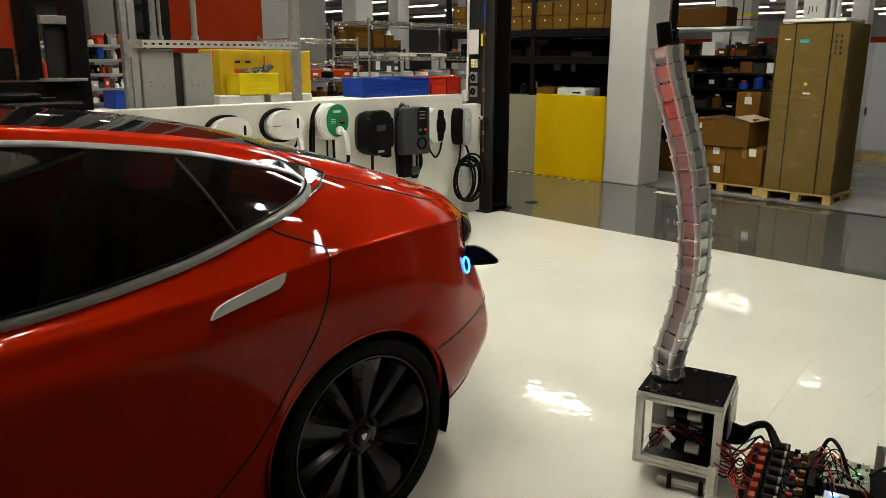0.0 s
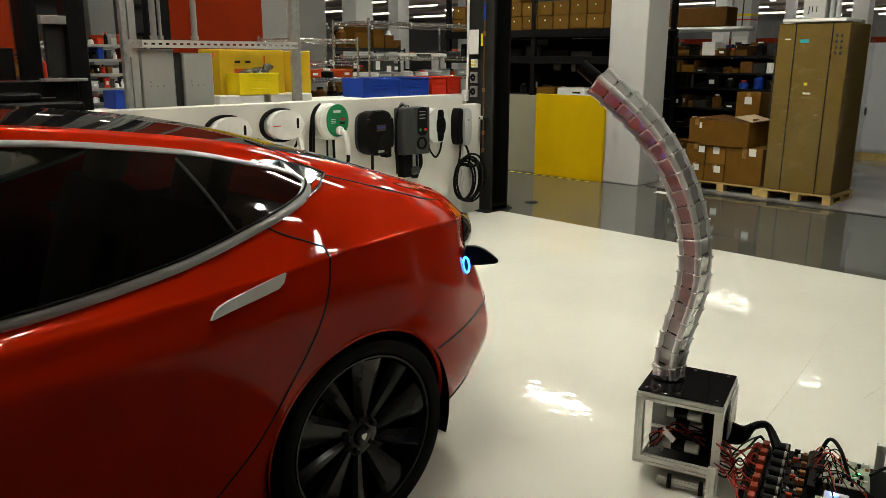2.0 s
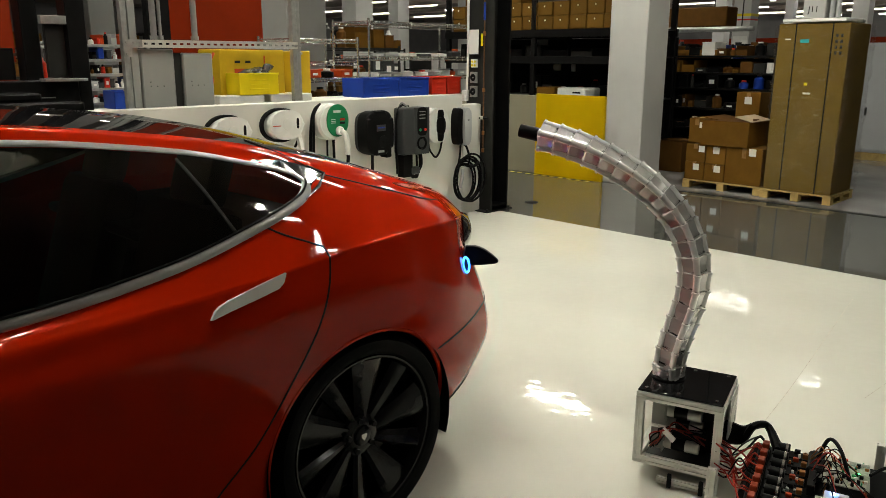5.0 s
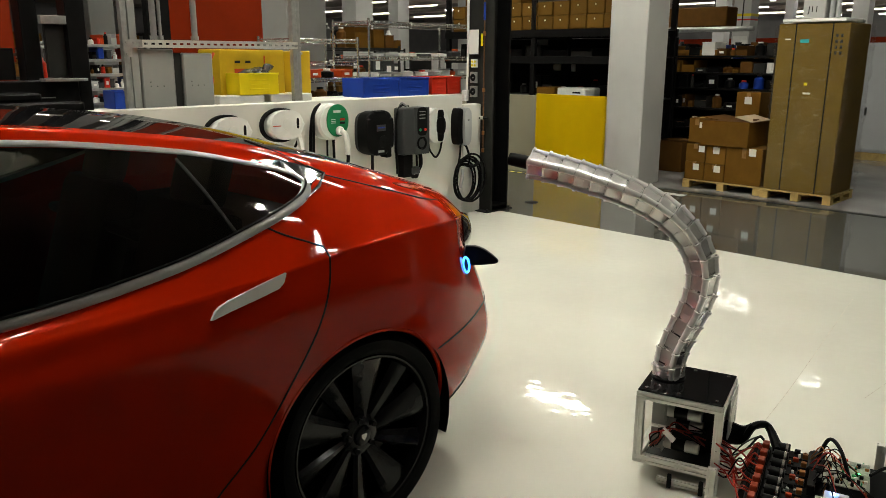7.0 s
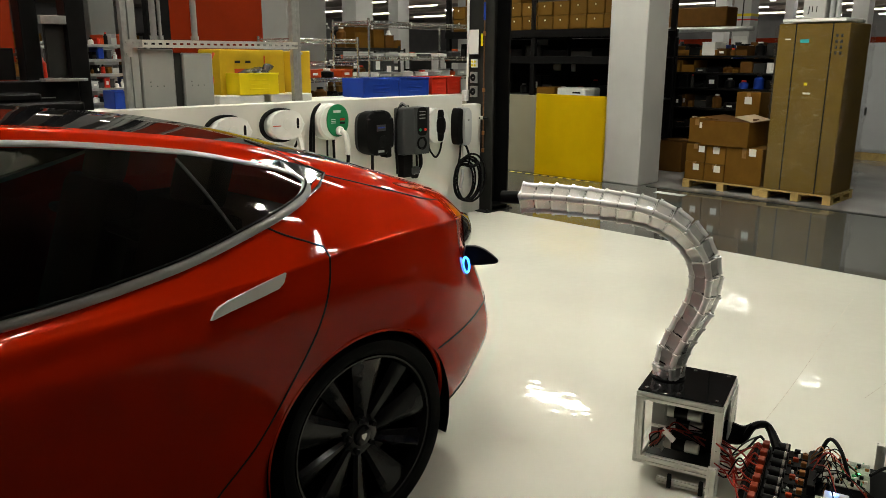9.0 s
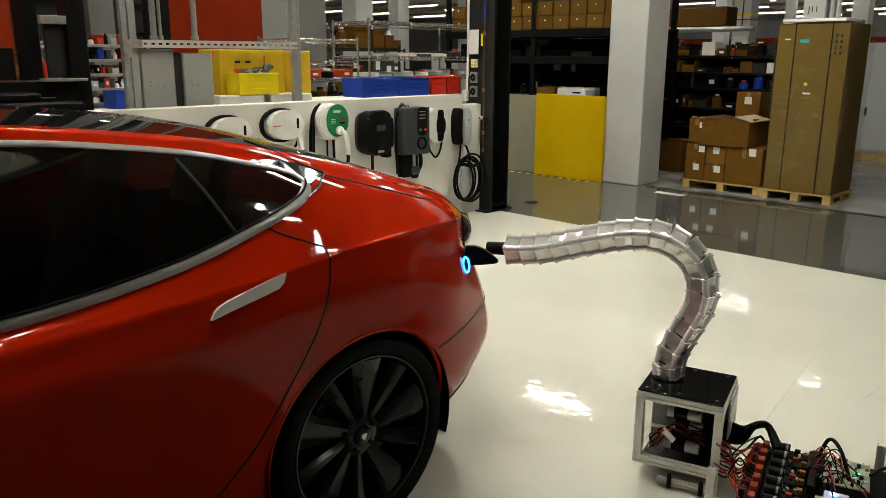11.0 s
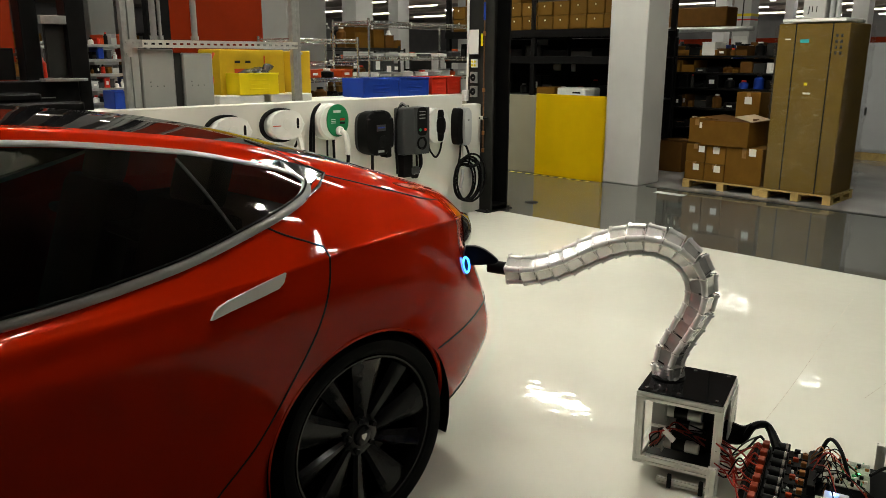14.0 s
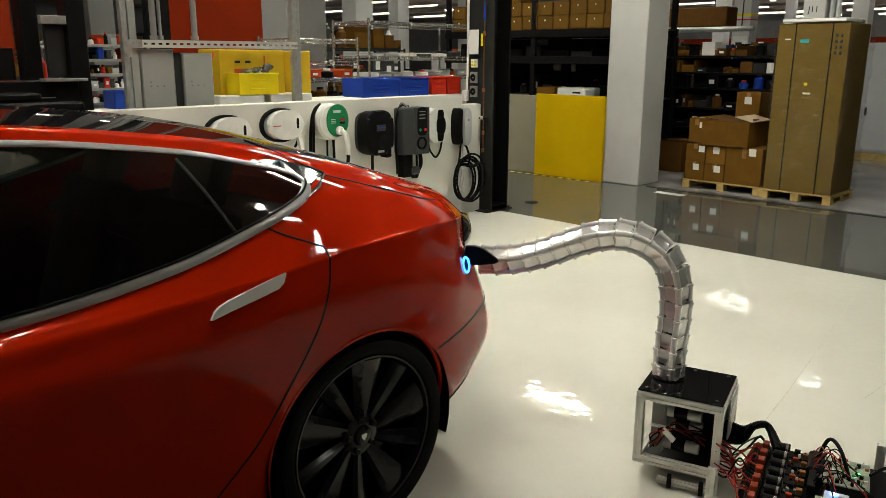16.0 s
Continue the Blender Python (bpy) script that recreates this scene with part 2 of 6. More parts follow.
def outline(bm, pts, depth, m=None, bevel=0.0):
    """A plate with an outline in its xz plane, thick along y."""
    lo = [bm.verts.new((x, 0, z)) for x, z in pts]
    hi = [bm.verts.new((x, -depth, z)) for x, z in pts]
    k = len(pts)
    top = bm.faces.new(hi)
    bm.faces.new(lo[::-1])
    for i in range(k):
        bm.faces.new((lo[i], lo[(i + 1) % k], hi[(i + 1) % k], hi[i]))
    vs = lo + hi
    if bevel:
        r = bmesh.ops.bevel(bm, geom=list(top.edges), offset=bevel, segments=2, affect="EDGES", profile=0.6)
        vs = list({v for f in r["faces"] for v in f.verts} | {v for v in vs if v.is_valid})
    if m is not None:
        bmesh.ops.transform(bm, matrix=m, verts=vs)
    return bm


def oval(w, h, n=28, e=2.0, cx=0.0, cz=0.0):
    """Points of a superellipse."""
    out = []
    for i in range(n):
        a = 2 * math.pi * i / n
        c, s = math.cos(a), math.sin(a)
        out.append((cx + w / 2 * math.copysign(abs(c) ** (2 / e), c), cz + h / 2 * math.copysign(abs(s) ** (2 / e), s)))
    return out


# ---------------------------------------------------------------- setting
def floors():
    struct("floor", box(1.62, 0.30, -0.2, 6.13, 5.9, 0, 0), "floor_white", "glossy cream-white epoxy workshop floor", "floor")
    # out of view; grey is picked to hold bounce and reflection off the car
    struct("floor_unseen_grey", box(-9, -9, -0.2, 1.616, 5.9, 0, 0), "floor_grey", "unseen mid-grey floor added to keep the car flank dark", "floor")
    # out of view as well; kept white so it reflects light onto the arm
    struct("floor_unseen_white", box(1.62, -9, -0.2, 6.13, 0.296, 0, 0), "floor_white", "unseen cream-white floor added to brighten the robot arm", "floor")
    struct("floor_aisle", box(6.134, -9, -0.2, 8.66, 66, 0, 0), "floor_grey", "glossy mid-grey epoxy aisle floor", "floor")
    struct("floor_storage", box(8.664, -9, -0.2, 80, 66, 0.0, 0), "floor_far", "light grey sealed concrete storage floor", "floor")
    struct("floor_parts", box(-9, 5.904, -0.2, 6.13, 66, 0, 0), "floor_far", "light grey concrete floor behind the low wall", "floor")


def hall():
    struct("ceiling", box(-9.3, -9.3, CEIL + 0.35, 80.3, 66.3, CEIL + 0.6), "ceiling", "grey corrugated hall roof deck", "ceiling")
    struct("wall_south", box(-9.3, -9.3, 0, 80.3, -9, CEIL + 0.35), "hall_wall", "plain grey painted hall wall", "wall")
    struct("wall_west", box(-9.3, -9, 0, -9, 66, CEIL + 0.35), "hall_wall", "plain grey painted hall wall", "wall")
    struct("wall_north", box(-9.3, 66, 0, 80.3, 66.3, CEIL + 0.35), "hall_wall", "far hall wall", "wall")
    struct("wall_east", box(80, -9, 0, 80.3, 66, CEIL + 0.35), "hall_wall", "far hall wall", "wall")


def low_walls():
    struct("wall_charger", box(1.2, 5.35, 0, 5.72, 5.47, 1.215, 0.006), "white_wall", "white painted waist-high partition with wall chargers", "wall")
    struct("wall_charger_end", box(5.723, 5.35, 0, 5.995, 5.47, 1.11, 0.006), "white_wall", "lower white end of the charger partition", "wall")
    struct("wall_beige", box(8.55, 5.53, 0, 8.67, 12, 1.06, 0.004), "beige", "beige painted waist-high wall along the aisle", "wall")
    g = thing("guard_panel", "bright yellow guard panel on the beige wall", "panel", pose(8.505, 5.495, 0))
    part("panel", box(0, 0.012, 0.0, 0.041, 1.083, 1.092, 0.004), "yellow", g)
    for y in (0.0, 1.0835):
        part("edge_strip", box(0.004, y, 0.0, 0.041, y + 0.0115, 1.089, 0.002), "yellow", g)
    struct("column", box(8.57, 4.995, 0, 9.08, 5.52, CEIL + 0.34, 0.012), "column", "pale grey square concrete column", "column")


# The near battens are unseen, added to light floor, car and arm.
LIGHTS = [(5.0, 2.7), (1.1, 2.3), (6.4, 4.5), (3.0, 6.0), (-0.6, 5.4), (7.5, 8.5), (12.0, 8.45), (26.4, 14.0),
          (3.4, 8.6), (12.0, 12.6), (16.6, 18.0), (7.5, 19.0)]
# Unseen too, cut short so their streaks on the car stay small.
SHORT_LIGHTS = [(4.1, -1.0), (7.3, 1.4)]
# Power is cut so their reflections on the white floor stay faint.
DIM_LIGHTS = [(16.6, 5.6), (20.9, 9.0), (20.5, 13.8), (16.6, 9.2), (16.9, 13.8)]
FAR_LIGHTS = [(x, y) for x in (29, 33, 37, 42, 47, 53, 60, 68, 76) for y in (8, 14, 20, 27, 35, 44, 54)] + [(x, y) for x in (5, 12, 20) for y in (22, 28, 35, 44, 54)]


def ceiling_lights():
    for name, half, places, group, tube_mat in (("ceiling_light", 0.80, LIGHTS, "ceiling lights", "tube"), ("short_light", 0.27, SHORT_LIGHTS, "short ceiling lights", "tube"),
                                                ("aged_light", 0.60, DIM_LIGHTS, "dim ceiling lights", "tube_dim"),
                                                ("hall_light", 2.0, FAR_LIGHTS, "distant hall lights", "tube_far")):
        base = thing(name, "long white fluorescent batten hung under the roof", "ceiling light", pose(places[0][0], places[0][1], CEIL), group)
        part("housing", box(-0.10, -half - 0.02, 0.03, 0.10, half + 0.02, 0.10, 0.01), "white_plastic", base)
        for y0, y1 in ((-half, -0.008), (0.008, half)):
            part("tube", box(-0.03, y0, 0.0, 0.03, y1, 0.028, 0.008), tube_mat, base, "glowing fluorescent tube")
        for sy in (-0.7 * half, 0.7 * half):
            part("hanger", cyl(bmesh.new(), (0, sy, 0.1), (0, sy, 0.36), 0.006, 6), "galv", base)
        for x, y in places[1:]:
            copy_thing(base, pose(x, y, CEIL))


# ---------------------------------------------------------------- the car
AXLE_X, CAR_Y = 1.487, 2.76
STATION = (-3.90, -3.84, -3.6, -3.2, -2.7, -2.2, -1.6, -1.0, -0.5, -0.2, 0.0, 0.25, 0.5, 0.7, 0.83, 0.95, 1.05, 1.08)
# each row: half-widths, then heights, station by station
ROWS = (
    ((0.02, 0.35, 0.62, 0.78, 0.80, 0.80, 0.80, 0.80, 0.80, 0.80, 0.80, 0.78, 0.72, 0.64, 0.56, 0.42, 0.2, 0.02),
     (0.32, 0.24, 0.20, 0.19, 0.19, 0.19, 0.19, 0.19, 0.19, 0.19, 0.19, 0.19, 0.22, 0.29, 0.345, 0.40, 0.44, 0.46)),
    ((0.02, 0.42, 0.72, 0.86, 0.90, 0.90, 0.91, 0.915, 0.92, 0.92, 0.92, 0.90, 0.84, 0.76, 0.67, 0.50, 0.25, 0.02),
     (0.36, 0.30, 0.27, 0.25, 0.25, 0.25, 0.25, 0.25, 0.25, 0.26, 0.27, 0.27, 0.285, 0.335, 0.385, 0.435, 0.47, 0.49)),
    ((0.02, 0.46, 0.78, 0.92, 0.945, 0.935, 0.935, 0.94, 0.95, 0.96, 0.965, 0.95, 0.90, 0.83, 0.745, 0.58, 0.30, 0.02),
     (0.44, 0.44, 0.44, 0.44, 0.44, 0.44, 0.44, 0.44, 0.45, 0.46, 0.46, 0.46, 0.46, 0.47, 0.48, 0.50, 0.52, 0.53)),
    ((0.02, 0.46, 0.80, 0.945, 0.965, 0.955, 0.955, 0.96, 0.965, 0.978, 0.982, 0.965, 0.905, 0.805, 0.715, 0.56, 0.29, 0.02),
     (0.54, 0.58, 0.62, 0.64, 0.64, 0.64, 0.64, 0.65, 0.66, 0.67, 0.67, 0.67, 0.66, 0.65, 0.64, 0.63, 0.63, 0.63)),
    ((0.02, 0.42, 0.77, 0.92, 0.95, 0.955, 0.96, 0.965, 0.972, 0.98, 0.98, 0.955, 0.875, 0.735, 0.63, 0.48, 0.25, 0.02),
     (0.60, 0.66, 0.74, 0.78, 0.80, 0.80, 0.80, 0.81, 0.83, 0.85, 0.86, 0.86, 0.85, 0.83, 0.81, 0.79, 0.77, 0.76)),
    ((0.02, 0.36, 0.70, 0.85, 0.90, 0.92, 0.93, 0.935, 0.945, 0.955, 0.955, 0.925, 0.845, 0.71, 0.605, 0.45, 0.23, 0.02),
     (0.63, 0.70, 0.79, 0.84, 0.87, 0.89, 0.91, 0.93, 0.96, 0.99, 1.01, 1.015, 0.995, 0.965, 0.935, 0.90, 0.87, 0.86)),
    ((0.02, 0.30, 0.60, 0.74, 0.82, 0.865, 0.875, 0.88, 0.885, 0.885, 0.875, 0.83, 0.745, 0.63, 0.53, 0.39, 0.20, 0.02),
     (0.65, 0.73, 0.82, 0.88, 0.92, 0.94, 0.955, 0.983, 1.045, 1.085, 1.10, 1.09, 1.055, 1.015, 0.98, 0.94, 0.91, 0.90)),
    ((0.02, 0.25, 0.50, 0.62, 0.70, 0.76, 0.80, 0.80, 0.80, 0.805, 0.805, 0.77, 0.69, 0.58, 0.49, 0.36, 0.18, 0.02),
     (0.66, 0.74, 0.84, 0.90, 0.94, 1.03, 1.17, 1.205, 1.205, 1.19, 1.17, 1.135, 1.085, 1.04, 1.0, 0.955, 0.925, 0.915)),
    ((0.02, 0.20, 0.40, 0.50, 0.58, 0.66, 0.70, 0.695, 0.69, 0.70, 0.725, 0.695, 0.63, 0.535, 0.45, 0.33, 0.165, 0.02),
     (0.67, 0.75, 0.85, 0.91, 0.95, 1.10, 1.38, 1.385, 1.328, 1.268, 1.215, 1.165, 1.105, 1.055, 1.015, 0.965, 0.935, 0.92)),
    ((0.02, 0.17, 0.34, 0.42, 0.50, 0.58, 0.61, 0.62, 0.62, 0.625, 0.64, 0.615, 0.56, 0.48, 0.405, 0.30, 0.15, 0.02),
     (0.675, 0.755, 0.855, 0.915, 0.955, 1.12, 1.405, 1.415, 1.365, 1.313, 1.262, 1.20, 1.125, 1.066, 1.027, 0.972, 0.94, 0.925)),
    ((0.01, 0.09, 0.18, 0.22, 0.26, 0.31, 0.33, 0.34, 0.34, 0.34, 0.35, 0.34, 0.31, 0.28, 0.25, 0.19, 0.09, 0.01),
     (0.68, 0.76, 0.86, 0.92, 0.965, 1.15, 1.425, 1.438, 1.395, 1.35, 1.30, 1.228, 1.145, 1.08, 1.042, 0.98, 0.945, 0.93)),
    ((0.0,) * 18,
     (0.68, 0.76, 0.865, 0.925, 0.97, 1.155, 1.43, 1.443, 1.403, 1.36, 1.312, 1.238, 1.153, 1.086, 1.048, 0.983, 0.947, 0.932)),
)


def creased(rows, k, share=0.16):
    """The rows with row k set between two close neighbours, so that it stands out as a crease that fades towards the front."""
    shares = np.interp(STATION, (-1.3, -0.3), (0.5, share))

    def part_way(a, b):
        return tuple(tuple(x + k * (y - x) for x, y, k in zip(p, q, shares)) for p, q in zip(a, b))
    return rows[:k] + (part_way(rows[k], rows[k - 1]), rows[k], part_way(rows[k], rows[k + 1])) + rows[k + 1:]


ROWS = creased(ROWS, 5)


def smooth_at(xs, ys, x):
    """A monotone-friendly cubic through the stations."""
    n = len(xs)
    i = min(max(0, int(np.searchsorted(xs, x)) - 1), n - 2)
    h = xs[i + 1] - xs[i]
    t = (x - xs[i]) / h

    def slope(k):
        if k <= 0 or k >= n - 1:
            j = min(max(k, 0), n - 2) if k <= 0 else n - 2
            return (ys[j + 1] - ys[j]) / (xs[j + 1] - xs[j])
        a = (ys[k] - ys[k - 1]) / (xs[k] - xs[k - 1])
        b = (ys[k + 1] - ys[k]) / (xs[k + 1] - xs[k])
        return 0.0 if a * b < 0 else math.copysign(min(abs(a + b) / 2, 3 * abs(a), 3 * abs(b)), a + b)

    m0, m1 = slope(i) * h, slope(i + 1) * h
    t2, t3 = t * t, t ** 3
    return (2 * t3 - 3 * t2 + 1) * ys[i] + (t3 - 2 * t2 + t) * m0 + (3 * t2 - 2 * t3) * ys[i + 1] + (t3 - t2) * m1


def section(u, n=7):
    """The half section at u, from sill to roof centre, as (half-width, height)."""
    pts = [Vector((smooth_at(STATION, r[0], u), smooth_at(STATION, r[1], u), 0)) for r in ROWS]
    return [(p.x, p.y) for p in spline(pts, n)]


_cache = {}


def skin(u, z, off=0.0):
    """The point of the near flank at u and height z, off metres proud."""
    key = round(u, 3)
    if key not in _cache:
        s = section(u)
        k = len(s) - 14
        _cache[key] = (np.maximum.accumulate([p[1] for p in s[:k]]), [p[0] for p in s[:k]])
    zs, vs = _cache[key]
    v = float(np.interp(z, zs, vs))
    v2 = float(np.interp(z + 0.01, zs, vs))
    n = Vector((0, -1, (v - v2) / 0.01)).normalized()
    return Vector((u, -v, z)) + n * off


def side_normal(u, z):
    a, b, c = skin(u, z), skin(u + 0.01, z), skin(u, z + 0.01)
    return (b - a).cross(c - a).normalized()


DLO_LOW = ((-2.2, 0.955), (-1.6, 0.965), (-1.0, 0.983), (-0.6, 1.034), (-0.32, 1.102), (-0.18, 1.144), (-0.125, 1.166), (-0.095, 1.192))
DLO_TOP = ((-2.2, 0.985), (-1.95, 1.16), (-1.6, 1.335), (-1.3, 1.375), (-0.9, 1.372), (-0.47, 1.316), (-0.235, 1.260), (-0.15, 1.236), (-0.108, 1.217), (-0.095, 1.194))


def in_dlo(u, z):
    return (-2.2 < u < -0.095 and np.interp(u, *zip(*DLO_LOW)) < z < np.interp(u, *zip(*DLO_TOP)))


ARCH_R = 0.378


def car():
    root = thing("car", "glossy dark red electric saloon with tinted glass, charge flap open", "car", pose(AXLE_X, CAR_Y, 0))
    us = sorted({round(x, 3) for x in
                 [*np.arange(-3.9, -1.3, 0.06), *np.arange(-1.3, 1.0, 0.0165), *np.arange(1.0, 1.081, 0.01), 1.08, -3.9, -3.87]})
    secs = [section(u) for u in us]
    k = len(secs[0])
    body, roof, panes = bmesh.new(), bmesh.new(), {-1: bmesh.new(), 1: bmesh.new()}
    for sign in (-1, 1):
        maps = ({}, {}, {})
        pane = panes[sign]

        def vert(w, i, j):
            if (i, j) not in maps[w]:
                u, (v, z) = us[i], secs[i][j]
                if w == 0 and v > 0.6 and z < 0.9:
                    for cx in (0.0, -2.96):
                        dx, dz = u - cx, z - 0.352
                        d = math.hypot(dx, dz)
                        if ARCH_R - 0.045 < d < ARCH_R:
                            u, z = cx + dx / d * ARCH_R, 0.352 + dz / d * ARCH_R
                maps[w][i, j] = (body, pane, roof)[w].verts.new((u, sign * v, z))
            return maps[w][i, j]

        for i in range(len(us) - 1):
            for j in range(k - 1):
                u = (us[i] + us[i + 1]) / 2
                v = (secs[i][j][0] + secs[i + 1][j + 1][0]) / 2
                z = (secs[i][j][1] + secs[i + 1][j + 1][1]) / 2
                if v > 0.6 and z < 0.9 and min(math.hypot(u, z - 0.352), math.hypot(u + 2.96, z - 0.352)) < ARCH_R - 0.008:
                    continue
                w = 0
                if v > 0.55 and j < k - 14 and in_dlo(u, z):
                    w = 1
                elif j >= k - 15 and -2.05 < u < 0.3:
                    w = 2
                bm = (body, pane, roof)[w]
                q = [vert(w, i, j), vert(w, i + 1, j), vert(w, i + 1, j + 1), vert(w, i, j + 1)]
                if len({tuple(round(c, 5) for c in x.co) for x in q}) == 4:
                    bm.faces.new(q if sign < 0 else q[::-1])
    for bm in (body, roof, *panes.values()):
        bmesh.ops.remove_doubles(bm, verts=bm.verts, dist=1e-5)
    shell = part("body", body, "paint", root, "glossy dark red metallic painted body", smooth=True, angle=60)
    for bm in panes.values():
        part("side_window", bm, "glass_dark", root, "dark tinted side glass", smooth=True, angle=60)
    part("roof", roof, "roofglass", root, "black glass roof", smooth=True, angle=60)

    # bright surround of the side windows
    path = [*DLO_LOW[1:], *DLO_TOP[::-1][1:-1]]
    ring = spline([(u, 0, z) for u, z in path], 10)
    for sign in (-1, 1):
        pts, ups = [], []
        for p in ring:
            q = skin(min(p.x, -0.012), p.z, 0.004)
            n = side_normal(min(p.x, -0.012), p.z)
            pts.append(Vector((q.x, q.y * -sign, q.z)))
            ups.append(Vector((n.x, n.y * -sign, n.z)))
        k = 10 * (len(DLO_LOW) - 2)
        part("belt_trim", tube(bmesh.new(), pts[:k + 1], 0.006, 10, flat=0.0165, up=ups[:k + 1]), "trim", root, "satin grey metal belt trim", smooth=True)
        part("window_trim", tube(bmesh.new(), pts[k:], 0.005, 10, flat=0.0100, up=ups[k:]), "trim", root, "satin metal window surround", smooth=True)
        seal = [p + u * -0.001 + Vector((0, 0, 0.016)) for p, u in zip(pts[:k + 1], ups[:k + 1])]
        part("window_seal", tube(bmesh.new(), seal, 0.003, 6, flat=0.004, up=ups[:k + 1]), "black", root, "black rubber window seal", smooth=True)
    # solid quarter piece behind the last pane
    quarter = bmesh.new()
    tri = [(-0.23, 1.270), (-0.14, 1.240), (-0.095, 1.212), (-0.092, 1.188), (-0.12, 1.160), (-0.05, 1.180), (0.020, 1.207), (-0.03, 1.233), (-0.12, 1.260)]
    quarter.faces.new([quarter.verts.new(skin(u, z, 0.005)) for u, z in tri])
    edge = [skin(u, z, 0.006) for u, z in ((-0.13, 1.152), (-0.05, 1.178), (0.021, 1.206), (-0.03, 1.234))]
    part("corner_edge", tube(bmesh.new(), edge, 0.003, 6), "chrome", root, "thin bright edge of the window corner", smooth=True)
    part("quarter_trim", quarter, "roofglass", root, "gloss black corner piece of the window surround")

    # pillars behind the glass
    for a, b in (((-0.475, 1.30), (-0.385, 1.092)), ((-1.20, 1.36), (-1.22, 0.99))):
        line = [skin(a[0] + (b[0] - a[0]) * t, a[1] + (b[1] - a[1]) * t, 0.001) for t in np.linspace(0, 1, 12)]
        part("window_divider", tube(bmesh.new(), line, 0.003, 6, flat=0.006, up=[side_normal(p.x, p.z) for p in line]), "steel_dark", root)

    # shut lines
    def seam(pts, name="shut_line", r=0.0035, material="gap"):
        line = [skin(p.x, p.z, 0.0005) for p in spline([(u, 0, z) for u, z in pts], 10)]
        return part(name, tube(bmesh.new(), line, 0.0022, 6, flat=r, up=[side_normal(p.x, p.z) for p in line]), material, root)

    seam([(-0.305, 1.108), (-0.25, 1.075), (-0.17, 1.04), (-0.135, 1.015), (-0.145, 0.93), (-0.20, 0.80), (-0.30, 0.645), (-0.42, 0.48), (-0.55, 0.36), (-0.60, 0.28)])
    seam([(-1.22, 0.975), (-1.215, 0.8), (-1.22, 0.5), (-1.23, 0.26)])
    seam([(0.335, 0.575), (0.45, 0.59), (0.62, 0.605), (0.80, 0.61), (0.93, 0.605)])
    seam([(0.02, 1.205), (0.15, 1.165), (0.30, 1.12), (0.45, 1.075), (0.58, 1.045)], r=0.0045)
    seam([(-0.20, 1.325), (-0.12, 1.29), (-0.06, 1.255), (-0.02, 1.225)], r=0.003)

    # door handle, flush
    for cu in (-0.415, -1.62):
        hp = [(-0.120, -0.034), (-0.104, -0.013), (-0.088, -0.003), (-0.06, 0.006), (0.02, 0.026), (0.118, 0.046), (0.1215, 0.044), (0.112, 0.021),
              (0.094, 0.007), (0.02, -0.009), (-0.06, -0.024), (-0.116, -0.036)]
        pts = [Vector((cu + a, 0, 0.932 + b)) for a, b in hp]
        hb = bmesh.new()
        top = [hb.verts.new(skin(p.x, p.z, 0.010 + 0.20 * (p.z - 0.932 - 0.3 * (p.x - cu)))) for p in pts]
        low = [hb.verts.new(skin(p.x, p.z, -0.004)) for p in pts]
        hb.faces.new(top)
        for i in range(len(top)):
            j = (i + 1) % len(top)
            hb.faces.new((low[i], low[j], top[j], top[i]))
        part("door_handle", hb, "handle", root, "flush satin metal door handle", smooth=True, angle=50)

    # wheel houses, lips and wheels
    for cx in (0.0, -2.96):
        for sign in (-1, 1):
            well = bmesh.new()
            ring = [(cx + ARCH_R * 1.02 * math.cos(a), 0.352 + ARCH_R * 1.02 * math.sin(a)) for a in np.linspace(-0.30, math.pi + 0.30, 40)]
            A = [well.verts.new((u, sign * 0.955, z)) for u, z in ring]
            B = [well.verts.new((u, sign * 0.60, z)) for u, z in ring]
            for i in range(39):
                well.faces.new((A[i], A[i + 1], B[i + 1], B[i]))
            well.faces.new(B)
            part("wheel_well", well, "black", root)
        lip = []
        for a in np.linspace(-0.42, math.pi + 0.42, 50):
            u, z = cx + ARCH_R * math.cos(a), 0.352 + ARCH_R * math.sin(a)
            lip.append(skin(u, z, 0.0) + Vector((0, 0.004, 0)))
        part("arch_lip", tube(bmesh.new(), lip, 0.006, 6, flat=0.009), "paint", root, smooth=True)
    wheel = make_wheel(root)
    for i, (cx, sign) in enumerate(((-2.96, 0), (0.0, 180), (-2.96, 180))):
        w = copy_thing(wheel, pose(cx, -0.945 if sign == 0 else 0.945, 0.352, 0, 0, sign))

    # sill and rear valance
    for sign in (-1, 1):
        part("sill", box(-2.56, sign * 0.86 - 0.05, 0.17, -0.40, sign * 0.86 + 0.05, 0.235, 0.012), "black", root)
    val = bmesh.new()
    prev = None
    for u in np.linspace(0.34, 0.90, 26):
        s = section(float(u))
        z0 = s[0][1] - 0.02
        row = [(u, -s[0][0] * 0.98, z0), (u, -s[4][0] - 0.004, s[4][1]), (u, -s[8][0] - 0.004, s[8][1])]
        row = [val.verts.new(p) for p in row]
        if prev:
            for j in range(2):
                val.faces.new((prev[j], row[j], row[j + 1], prev[j + 1]))
        prev = row
    part("rear_valance", val, "black", root, "matt black lower rear bumper", smooth=True)
    part("underbody", box(-3.6, -0.68, 0.16, 0.50, 0.68, 0.22, 0.02), "black", root)
    car_rear(root)
    cabin(root)
    return root


